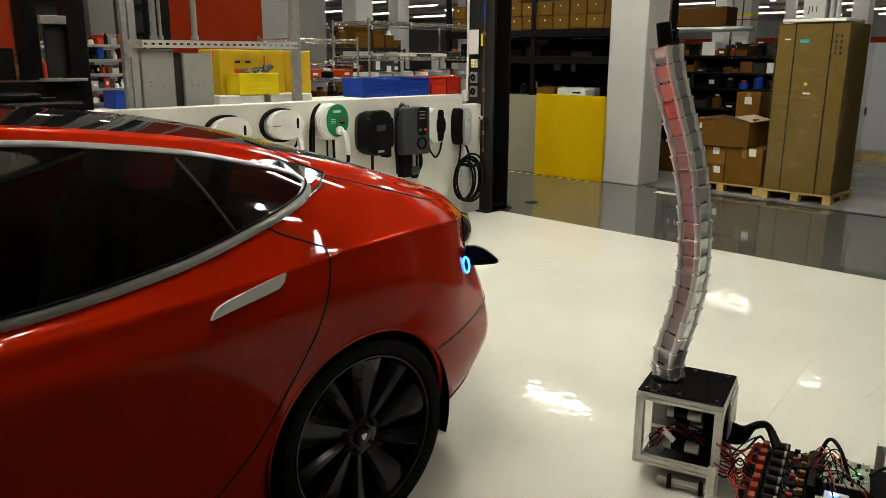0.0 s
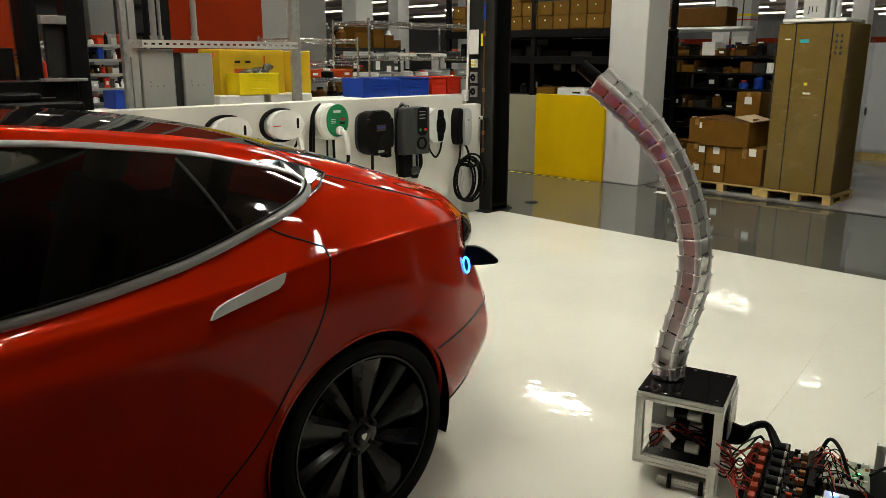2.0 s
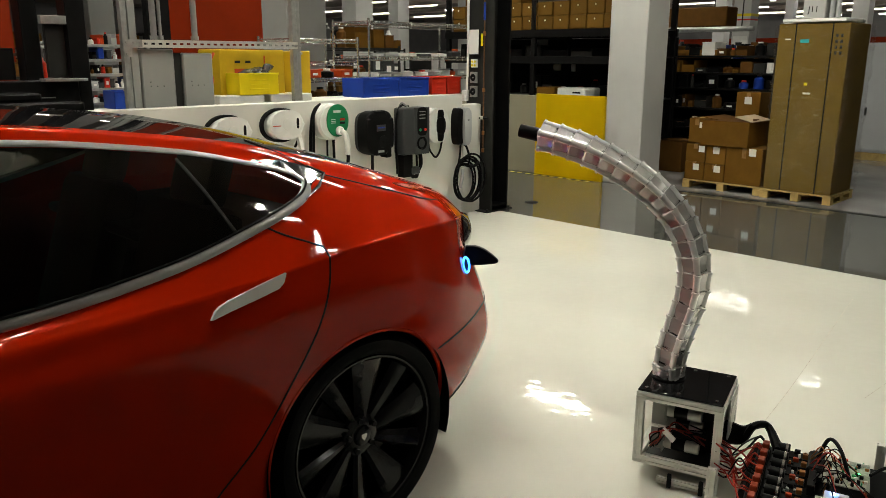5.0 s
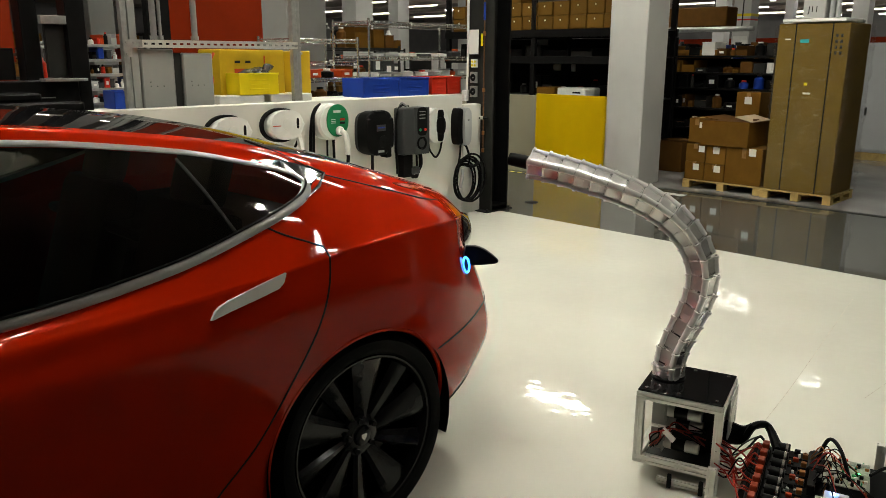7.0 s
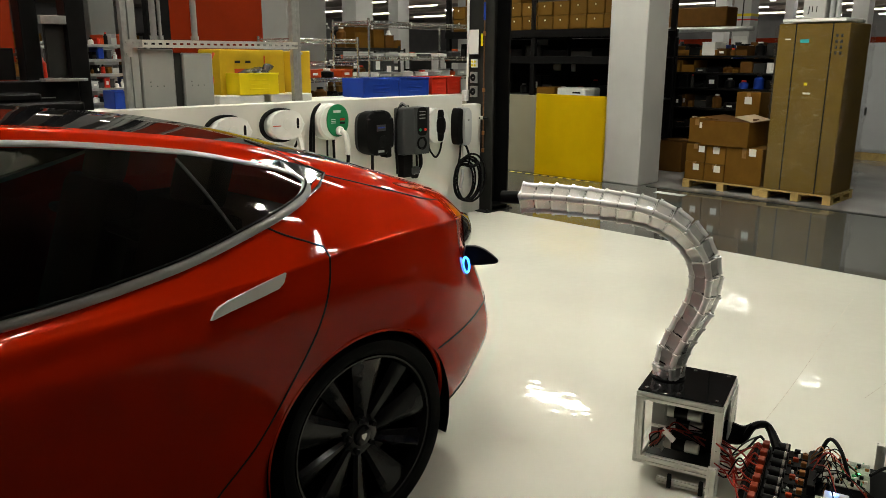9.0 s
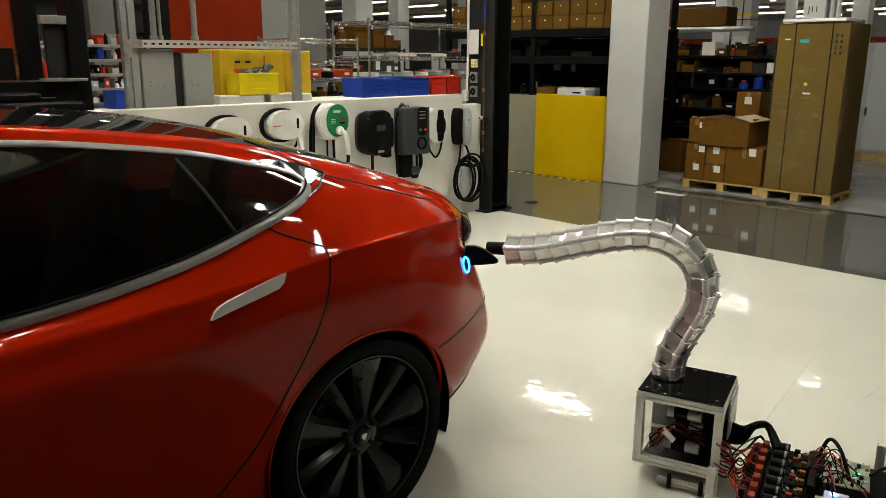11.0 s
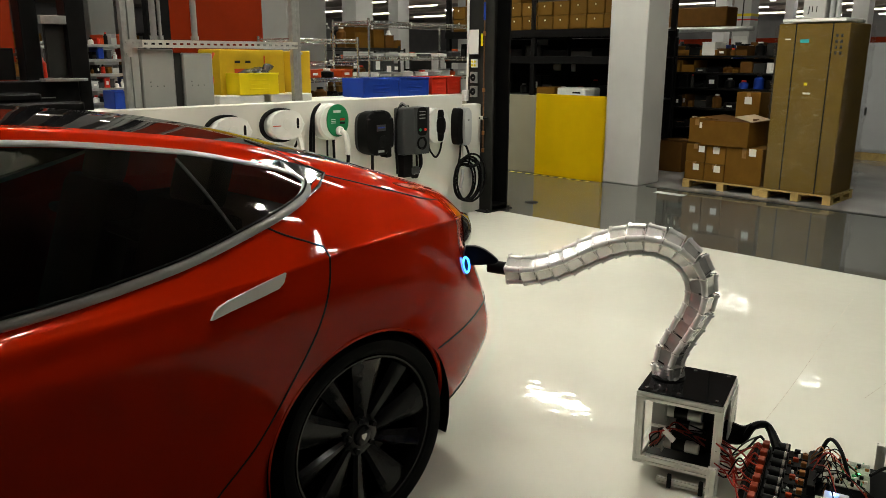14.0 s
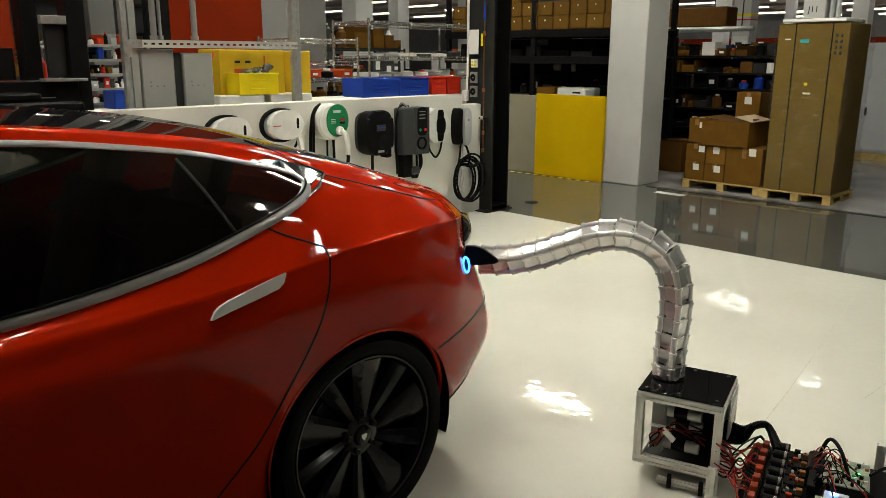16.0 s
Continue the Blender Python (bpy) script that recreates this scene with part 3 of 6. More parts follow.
def make_wheel(root):
    """The near rear wheel; its outer face looks along -y."""
    w = part("wheel", lathe([(0.15, 0.0), (0.15, 0.25), (0.16, 0.262), (0.21, 0.262)], 48), "black", root, m=pose(0, -0.945, 0.352))
    tyre = [(0.03, 0.275), (0.004, 0.283), (-0.010, 0.292), (-0.018, 0.312), (-0.014, 0.335), (0.004, 0.347), (0.03, 0.352), (0.20, 0.352),
            (0.225, 0.345), (0.235, 0.31), (0.225, 0.275)]
    part("tyre", lathe(tyre, 64), "tyre", w, "low-profile black tyre", smooth=True)
    rim = [(0.20, 0.262), (0.05, 0.255), (0.025, 0.262), (0.006, 0.270), (-0.004, 0.276), (-0.006, 0.283), (0.003, 0.287), (0.02, 0.283)]
    part("rim", lathe(rim, 64), "rim", w, "dark grey alloy rim", smooth=True)
    hub = [(0.012, 0.0), (0.012, 0.028), (0.015, 0.033), (0.022, 0.036), (0.024, 0.058), (0.030, 0.072), (0.06, 0.078)]
    part("hub", lathe(hub, 32), "rim", w, smooth=True)
    part("brake_disc", lathe([(0.085, 0.06), (0.085, 0.175), (0.11, 0.175)], 40), "steel_dark", w)
    for i in range(10):
        a = 2 * math.pi * i / 10 + 0.2
        wide = i % 2 == 0
        sp = bmesh.new()
        rows = []
        for t in np.linspace(0, 1, 9):
            r = 0.06 + t * 0.208
            tw = 0.03 * t if wide else 0.05 * t
            half = (0.024 + 0.038 * t ** 1.1) if wide else (0.016 + 0.022 * t)
            dep = 0.026 * (1 - t) + 0.004 * t
            ring = []
            for s, dy, in ((-1, 0.035), (-1, 0.010), (-0.55, 0.0), (0.35, 0.004), (1, 0.016), (1, 0.040)):
                ang = a + tw + s * half / max(r, 0.05)
                ring.append(sp.verts.new((r * math.cos(ang), dep + dy * (1.0 if wide else 1.25), r * math.sin(ang))))
            rows.append(ring)
        for A, B in zip(rows, rows[1:]):
            for j in range(6):
                sp.faces.new((A[j], A[(j + 1) % 6], B[(j + 1) % 6], B[j]))
        part("spoke", sp, "rim", w, smooth=True, angle=25)
    for i in range(5):
        a = 2 * math.pi * i / 5 + 0.5
        part("wheel_nut", cyl(bmesh.new(), (0.056 * math.cos(a), 0.03, 0.056 * math.sin(a)), (0.056 * math.cos(a), 0.014, 0.056 * math.sin(a)), 0.010, 6), "steel_black", w)
    part("hub_emblem", outline(bmesh.new(), [(-0.012, 0.010), (0.012, 0.010), (0.010, -0.002), (0.0, -0.014), (-0.010, -0.002)], 0.002, pose(0, 0.0118, 0)), "chrome", w, "plain bright hub mark")
    return w


def car_rear(root):
    """Tail lamp, charge flap and its glowing ring."""
    def patch(corners, material, name, label, off=0.004, n=10, bulge=0.0):
        bm = bmesh.new()
        (u0, z0), (u1, z1), (u2, z2), (u3, z3) = corners
        g = []
        for i in range(n + 1):
            s = i / n
            row = []
            for j in range(n + 1):
                t = j / n
                u = (u0 * (1 - s) + u1 * s) * (1 - t) + (u3 * (1 - s) + u2 * s) * t
                z = (z0 * (1 - s) + z1 * s) * (1 - t) + (z3 * (1 - s) + z2 * s) * t
                row.append(bm.verts.new(skin(u, z, off + bulge * math.sin(math.pi * s) ** 0.6 * math.sin(math.pi * t) ** 0.6 if 0 < s < 1 and 0 < t < 1 else off)))
            g.append(row)
        for i in range(n):
            for j in range(n):
                bm.faces.new((g[i][j], g[i + 1][j], g[i + 1][j + 1], g[i][j + 1]))
        return part(name, bm, material, root, label, smooth=True)
    patch(((0.695, 0.85), (0.98, 0.78), (0.98, 0.91), (0.715, 0.965)), "lens_clear", "tail_lamp", "smoked clear tail lamp", 0.005, bulge=0.032)
    port = patch(((0.604, 0.762), (0.72, 0.762), (0.72, 0.845), (0.604, 0.845)), "black", "charge_port", "open charge port recess", 0.003)
    c = skin(0.612, 0.802, 0.010)
    n = (side_normal(0.612, 0.802) + Vector((-0.30, -0.45, 0.0))).normalized()
    ringm = Matrix.Translation(c) @ n.to_track_quat("Z", "Y").to_matrix().to_4x4()
    rb = bmesh.new()
    tube(rb, [ringm @ Vector((0.021 * math.cos(a), 0.029 * math.sin(a), 0)) for a in np.linspace(0, 2 * math.pi, 28, endpoint=False)], 0.0042, 8, True)
    part("charge_ring", rb, "blue_led", root, "blue glowing ring round the charge inlet", smooth=True)
    sock = cyl(bmesh.new(), c - n * 0.02, c - n * 0.004, 0.022, 20)
    part("charge_inlet", sock, "black", root)
    # flap standing open, hinged at its front edge
    fl = bmesh.new()
    prof = spline([(-0.01, 0, 0.040), (0.035, 0, 0.044), (0.08, 0, 0.028), (0.125, 0, -0.006), (0.08, 0, -0.022), (0.03, 0, -0.032), (-0.01, 0, -0.03)], 5)
    outline(fl, [(p.x, p.z) for p in prof], 0.022, bevel=0.007)
    part("charge_flap", fl, "black", root, "open black charge flap", m=Matrix.Translation(skin(0.688, 0.815, 0.008)) @ pose(0, 0, 0, 0, 6, -52), smooth=True)


def cabin(root):
    """Seats and cabin floor behind the dark glass."""
    part("cabin_floor", box(-2.3, -0.78, 0.28, 0.2, 0.78, 0.40, 0.02), "interior", root)
    part("door_card", box(-1.9, -0.80, 0.80, -0.55, -0.775, 0.985, 0.01), "grey_plastic", root, "grey inner door panel")
    part("parcel_shelf", box(-0.35, -0.74, 0.93, 0.35, 0.74, 0.97, 0.01), "interior", root)
    for y in (-0.38, 0.38):
        for u0 in (-0.45, -1.35):
            seat = bmesh.new()
            bx(seat, u0 - 0.48, y - 0.25, 0.40, u0 + 0.02, y + 0.25, 0.55, 0.05, seg=2)
            bx(seat, -0.06, -0.24, 0.0, 0.08, 0.24, 0.62, 0.05, Matrix.Translation((u0, y, 0.52)) @ pose(0, 0, 0, 0, 18, 0), seg=2)
            bx(seat, -0.04, -0.13, 0.60, 0.06, 0.13, 0.80, 0.04, Matrix.Translation((u0, y, 0.52)) @ pose(0, 0, 0, 0, 18, 0), seg=2)
            part("seat", seat, "interior", root, "black leather seat", smooth=True)


# ---------------------------------------------------------------- the charging robot
ROBOT = pose(2.44, 1.37, 0, 0, 0, 15.7)
ARM = ROBOT.inverted() @ pose(2.631, 1.344, 0.352, 0, 0, 113)
ARM_LENGTH, SEGMENTS = 1.285, 20


def rail(bm, a, b, w=0.030, up=(0, 0, 1)):
    """A square slotted extrusion from a to b."""
    a, b = Vector(a), Vector(b)
    h = w / 2
    g, d = w * 0.13, w * 0.16
    prof = [(-h, -h), (-g, -h), (-g, -h + d), (g, -h + d), (g, -h), (h, -h), (h, -g), (h - d, -g), (h - d, g), (h, g), (h, h),
            (g, h), (g, h - d), (-g, h - d), (-g, h), (-h, h), (-h, g), (-h + d, g), (-h + d, -g), (-h, -g)]
    t = (b - a).normalized()
    s = t.cross(Vector(up))
    if s.length < 0.1:
        s = t.cross(Vector((1, 0, 0)))
    s.normalize()
    n = s.cross(t)
    A = [bm.verts.new(a + s * x + n * y) for x, y in prof]
    B = [bm.verts.new(b + s * x + n * y) for x, y in prof]
    for i in range(20):
        bm.faces.new((A[i], A[(i + 1) % 20], B[(i + 1) % 20], B[i]))
    bm.faces.new(A[::-1])
    bm.faces.new(B)
    return bm


def robot():
    root = thing("charging_robot", "snake-like silver charging robot arm on an aluminium frame", "robot", ROBOT)
    D, W, Z0, Z1 = 0.315, 0.316, 0.065, 0.356
    for x in (0.015, D - 0.015):
        for y in (-0.015, -W + 0.015):
            part("frame_post", rail(bmesh.new(), (x, y, 0.0 if y < -0.1 else Z0), (x, y, Z1 - 0.03)), "alu", root, "slotted aluminium extrusion")
    for z in (Z0 + 0.015, Z1 - 0.015):
        for x in (0.015, D - 0.015):
            part("frame_rail", rail(bmesh.new(), (x, 0, z), (x, -W, z)), "alu", root)
        for y in (-0.015, -W + 0.015):
            part("frame_rail", rail(bmesh.new(), (0.03, y, z), (D - 0.03, y, z)), "alu", root)
    part("top_plate", box(0.004, -W + 0.004, Z1 + 0.001, D - 0.004, -0.004, Z1 + 0.009, 0.002), "roofglass", root, "glossy black acrylic top plate")
    part("bottom_plate", box(0.032, -W + 0.032, Z0 + 0.001, D - 0.032, -0.032, Z0 + 0.008), "steel_dark", root)
    part("side_plate", box(0.10, -W + 0.034, Z0 + 0.01, D - 0.034, -W + 0.040, Z1 - 0.034), "steel_black", root)
    part("rear_panel", box(D - 0.03, -W + 0.031, Z0 + 0.03, D - 0.024, -0.13, Z1 - 0.031), "steel_black", root, "black rear panel")
    part("flank_panel", box(0.13, -W - 0.007, 0.175, D - 0.002, -W - 0.001, Z1 - 0.02, 0.001), "white_plastic", root, "white flank panel")
    for x, y in ((0.03, -0.03), (0.03, -W + 0.03), (D - 0.03, -0.03), (D - 0.03, -W + 0.03), (0.03, -0.15), (D - 0.03, -0.16)):
        part("screw", lathe([(Z1 + 0.009, 0.007), (Z1 + 0.012, 0.006), (Z1 + 0.013, 0.0)], 10, "Z"), "chrome", root, m=pose(x, y, 0))
    part("inner_plate", box(0.185, -W + 0.034, Z0 + 0.01, 0.192, -0.105, Z1 - 0.034), "steel_black", root, "black inner mounting plate")
    for z in (0.155, 0.255):
        part("mount_plate", box(0.06, -0.105, z - 0.045, 0.066, -0.05, z + 0.04, 0.002), "grey_panel", root, "grey motor mount")
    # motors inside
    for i, (x, z, y) in enumerate(((0.09, 0.262, -0.15), (0.14, 0.195, -0.15), (0.08, 0.135, -0.15))):
        m = part("motor", cyl(bmesh.new(), (x, y + 0.05, z), (x, y - 0.08, z), 0.023, 20), "alu", root, "geared motor", smooth=True)
        part("gearbox", cyl(bmesh.new(), (x, y + 0.02, z), (x, y - 0.03, z), 0.0245, 20), "steel_black", m, smooth=True)
        part("bracket", box(x - 0.032, y + 0.05, z - 0.032, x + 0.032, y + 0.056, z + 0.032, 0.003), "grey_panel", m)
    rnd = random.Random(2)
    for k in range(7):
        j = [rnd.uniform(-0.02, 0.02) for _ in range(8)]
        part("wire", tubed([(0.05 + j[0], -0.07 + j[1], 0.12 + j[2]), (0.03, -0.075 + j[3], 0.16 + j[4]), (0.028, -0.10 + j[5], 0.20 + j[6]), (0.05 + j[7], -0.16 + j[1], 0.215 + j[3]),
                            (0.09 + j[2], -0.25, 0.18 + 2 * j[5])], 0.003, 6, 6), "wire_red" if k % 2 else "black", root)
    part("wire_tag", box(-0.03, -0.003, -0.013, 0.03, 0.003, 0.013, 0.002, pose(0.022, -0.125, 0.195, 0, -30, 70)), "white_plastic", root)
    # lower rail with clips
    part("frame_rail", rail(bmesh.new(), (-0.012, -0.10, 0.024), (-0.012, -W + 0.03, 0.024), 0.022), "alu", root)
    for y in (-0.15, -0.265):
        part("clip", box(-0.035, y - 0.008, 0.005, -0.02, y + 0.008, 0.062, 0.003), "black", root)
    part("front_leg", rail(bmesh.new(), (-0.045, -W + 0.015, 0.0), (-0.045, -W + 0.015, 0.135)), "alu", root)
    # arm root
    part("arm_collar", lathe([(0.0, 0.0), (0.0, 0.064), (0.018, 0.064), (0.020, 0.058), (0.030, 0.050)], 28, "Z"), "steel_black", root, m=ARM, smooth=True)
    wrap = bmesh.new()
    rows = []
    for k in range(9):
        row = []
        for a in np.linspace(0, 2 * math.pi, 36, endpoint=False):
            rad = 0.054 + 0.004 * (k % 2) + 0.010 * noise.noise(Vector((math.cos(a) * 3, math.sin(a) * 3, k * 0.9)))
            row.append(wrap.verts.new((rad * math.cos(a), rad * math.sin(a), 0.006 + 0.0085 * k + 0.006 * math.sin(3 * a + k))))
        rows.append(row)
    for A, B in zip(rows, rows[1:]):
        for k in range(36):
            wrap.faces.new((A[k], A[(k + 1) % 36], B[(k + 1) % 36], B[k]))
    part("arm_foot", wrap, "foil", root, "crumpled silver foil wrap", m=ARM, smooth=True, angle=25)
    pitch = ARM_LENGTH / SEGMENTS
    segs = []
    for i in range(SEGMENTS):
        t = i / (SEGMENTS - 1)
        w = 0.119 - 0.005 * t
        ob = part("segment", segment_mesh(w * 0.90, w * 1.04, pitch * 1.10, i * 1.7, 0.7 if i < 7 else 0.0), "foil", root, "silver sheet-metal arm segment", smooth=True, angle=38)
        # black sleeve paints in the shade under the rim of the segment below
        part("joint_shade", segment_mesh(w * 0.918, w * 0.922, pitch * 0.14, i * 1.7), "black", ob, "black band standing in for the joint's shade", m=pose(0, 0, pitch * 0.07))
        for q in range(4):
            a = radians(90 * q)
            r0, r1 = w * 0.474 - 0.0085, w * 0.504 - 0.0085
            z0, z1 = pitch * 0.02, pitch * 0.99
            pipe = tube(bmesh.new(), [Vector((r * math.cos(a), r * math.sin(a), z)) for r, z in ((r0, z0), ((r0 + r1) / 2, (z0 + z1) / 2), (r1, z1))], 0.0125, 14)
            part("hinge_barrel", pipe, "knuckle", ob, "bright polished hinge barrel", smooth=True, angle=50)
            lip = cyl(bmesh.new(), (r1 * math.cos(a), r1 * math.sin(a), z1 - 0.006), (r1 * 1.01 * math.cos(a), r1 * 1.01 * math.sin(a), z1 + 0.003), 0.0155, 12)
            part("hinge_lip", lip, "knuckle", ob, smooth=True)
        segs.append(ob)
    plug = lathe([(-0.05, 0.0), (-0.05, 0.025), (0.004, 0.027), (0.014, 0.027), (0.078, 0.026), (0.088, 0.025), (0.088, 0.019), (0.080, 0.018), (0.080, 0.0)], 24, "Z")
    plug = part("plug", plug, "black", root, "black charging plug", smooth=True)
    part("plug_lining", lathe([(-0.012, 0.0265), (0.004, 0.0285), (0.008, 0.0275)], 20, "Z"), "steel_black", plug)
    return segs, plug


def segment_mesh(w0, w1, length, seed, crumple=0.0):
    """A square sheet-metal sleeve with rounded ridges at its corners and a flared rim, standing on z = 0."""
    bm = bmesh.new()
    rr = 0.0080
    rings = []
    for h, f in ((0.0, 0.05), (0.15, 0.0), (0.35, 0.04), (0.52, 0.12), (0.68, 0.27), (0.82, 0.52), (0.93, 0.85), (1.0, 1.08)):
        big = (w0 + (w1 - w0) * f) / 2
        ends = []
        for q in range(4):
            d = radians(90 * q)
            mid = Vector((math.cos(d), math.sin(d), 0)) * (big - rr)
            ends.append([mid + rr * Vector((math.cos(d + radians(k)), math.sin(d + radians(k)), 0)) for k in (-78, -46, -16, 16, 46, 78)])
        ring = []
        for q in range(4):
            ring += ends[q]
            a, b = ends[q][-1], ends[(q + 1) % 4][0]
            out = (a + b).normalized()
            for t in (0.2, 0.4, 0.6, 0.8):
                p = a.lerp(b, t)
                dent = 0.0025 * math.sin(math.pi * t) * math.sin(math.pi * h)
                fold = noise.noise(Vector((p.x * 34 + seed, p.y * 34 - seed, h * 2.6 + seed * 0.7)))
                ring.append(p - out * (dent + crumple * 0.006 * fold + 0.0008 * fold))
        tilt = 0.0035 * max(0.0, h - 0.75) / 0.25
        rings.append([bm.verts.new((p.x, p.y, length * h - tilt * (1 - min(1.0, abs(abs(p.x) - abs(p.y)) / big)))) for p in ring])
    n = len(rings[0])
    inner = [bm.verts.new((v.co.x * 0.955, v.co.y * 0.955, v.co.z - 0.0006)) for v in rings[-1]]
    deep = [bm.verts.new((v.co.x * 0.88, v.co.y * 0.88, length * 0.45)) for v in rings[-1]]
    rings += [inner, deep]
    for A, B in zip(rings, rings[1:]):
        for k in range(n):
            bm.faces.new((A[k], A[(k + 1) % n], B[(k + 1) % n], B[k]))
    bm.faces.new(deep)
    bm.faces.new(rings[0][::-1])
    return bm


BENDS = []
RIDGE_TURN = pose(0, 0, 0, 0, 0, 16)


def bend(t, *angles):
    """How the arm leans at t: degrees from upright, at even steps from its root to its tip."""
    BENDS.append((t, angles))


def arm_at(t):
    """The joints of the arm and the lean of each segment at t seconds."""
    ts = [b[0] for b in BENDS]
    lean = [smooth_at(ts, [b[1][k] for b in BENDS], t) for k in range(10)]
    x = z = 0.0
    step = ARM_LENGTH / SEGMENTS
    out = []
    for i in range(SEGMENTS):
        x0, z0 = x, z
        for half in (0.25, 0.75):
            a = radians(float(np.interp((i + half) / SEGMENTS, np.linspace(0, 1, 10), lean)))
            x += math.sin(a) * step / 2
            z += math.cos(a) * step / 2
        out.append((x0, z0, math.degrees(math.atan2(x - x0, z - z0))))
    return out, (x, z, math.degrees(a))


def motions():
    bend(0, 10.2, -13.7, -12.5, -3.8, 4.1, 7.4, 13.5, 17.6, 17.6, 8.4)
    bend(0.8, 6.0, -11.8, -11.4, -2.5, 5.6, 14.4, 19.0, 26.6, 29.2, 23.4)
    bend(1.6, 4.4, -10.3, -14.4, -3.3, 7.8, 16.6, 26.2, 33.6, 43.9, 47.0)
    bend(2.4, 1.7, -10.5, -15.6, -3.1, 9.9, 22.7, 33.1, 46.6, 54.3, 54.7)
    bend(3.2, 0.6, -10.4, -16.4, -2.6, 12.3, 24.9, 44.0, 56.6, 61.8, 62.0)
    bend(4.2, 0.9, -10.6, -15.7, -0.4, 16.4, 36.4, 54.2, 58.1, 67.8, 76.9)
    bend(6.3, 9.0, -16.7, -20.2, 2.3, 31.5, 48.5, 61.4, 74.2, 77.4, 81.5)
    bend(7.6, 5.4, -20.5, -24.8, -4.8, 33.6, 58.7, 77.6, 75.4, 78.9, 81.5)
    bend(9.2, 6.6, -21.3, -26.3, 0.4, 36.6, 67.6, 86.6, 88.2, 90.0, 93.7)
    bend(11.3, 7.8, -23.3, -25.8, 10.8, 56.9, 92.7, 107.3, 111.3, 101.6, 89.8)
    bend(12, 10.4, -24.4, -25.0, 13.8, 65.1, 95.2, 117.4, 119.2, 101.2, 85.4)
    bend(13.2, 11.2, -24.7, -25.3, 13.7, 64.8, 95.1, 116.4, 118.2, 100.2, 83.4)
    bend(14, 14.1, -26.1, -25.8, 13.0, 59.5, 91.8, 115.1, 121.5, 106.4, 85.6)
    bend(14.8, 8.2, -17.6, -18.7, 9.9, 57.5, 94.0, 112.7, 122.9, 109.1, 81.6)
    bend(15.4, 7.0, -10.6, -12.5, 15.0, 58.3, 93.4, 114.7, 120.2, 103.6, 86.3)
    bend(16, 2.6, -3.2, -2.6, 16.2, 61.5, 95.5, 114.7, 112.8, 103.2, 86.9)
    times = [i * 0.25 for i in range(65)]
    shapes = [arm_at(t) for t in times]
    for i, ob in enumerate(ARM_SEGMENTS):
        walk(ob, [(t, ARM @ pose(s[0][i][0], 0, s[0][i][1], 0, s[0][i][2], 0) @ RIDGE_TURN) for t, s in zip(times, shapes)])
    walk(ARM_PLUG, [(t, ARM @ pose(s[1][0], 0, s[1][1], 0, s[1][2], 0)) for t, s in zip(times, shapes)])


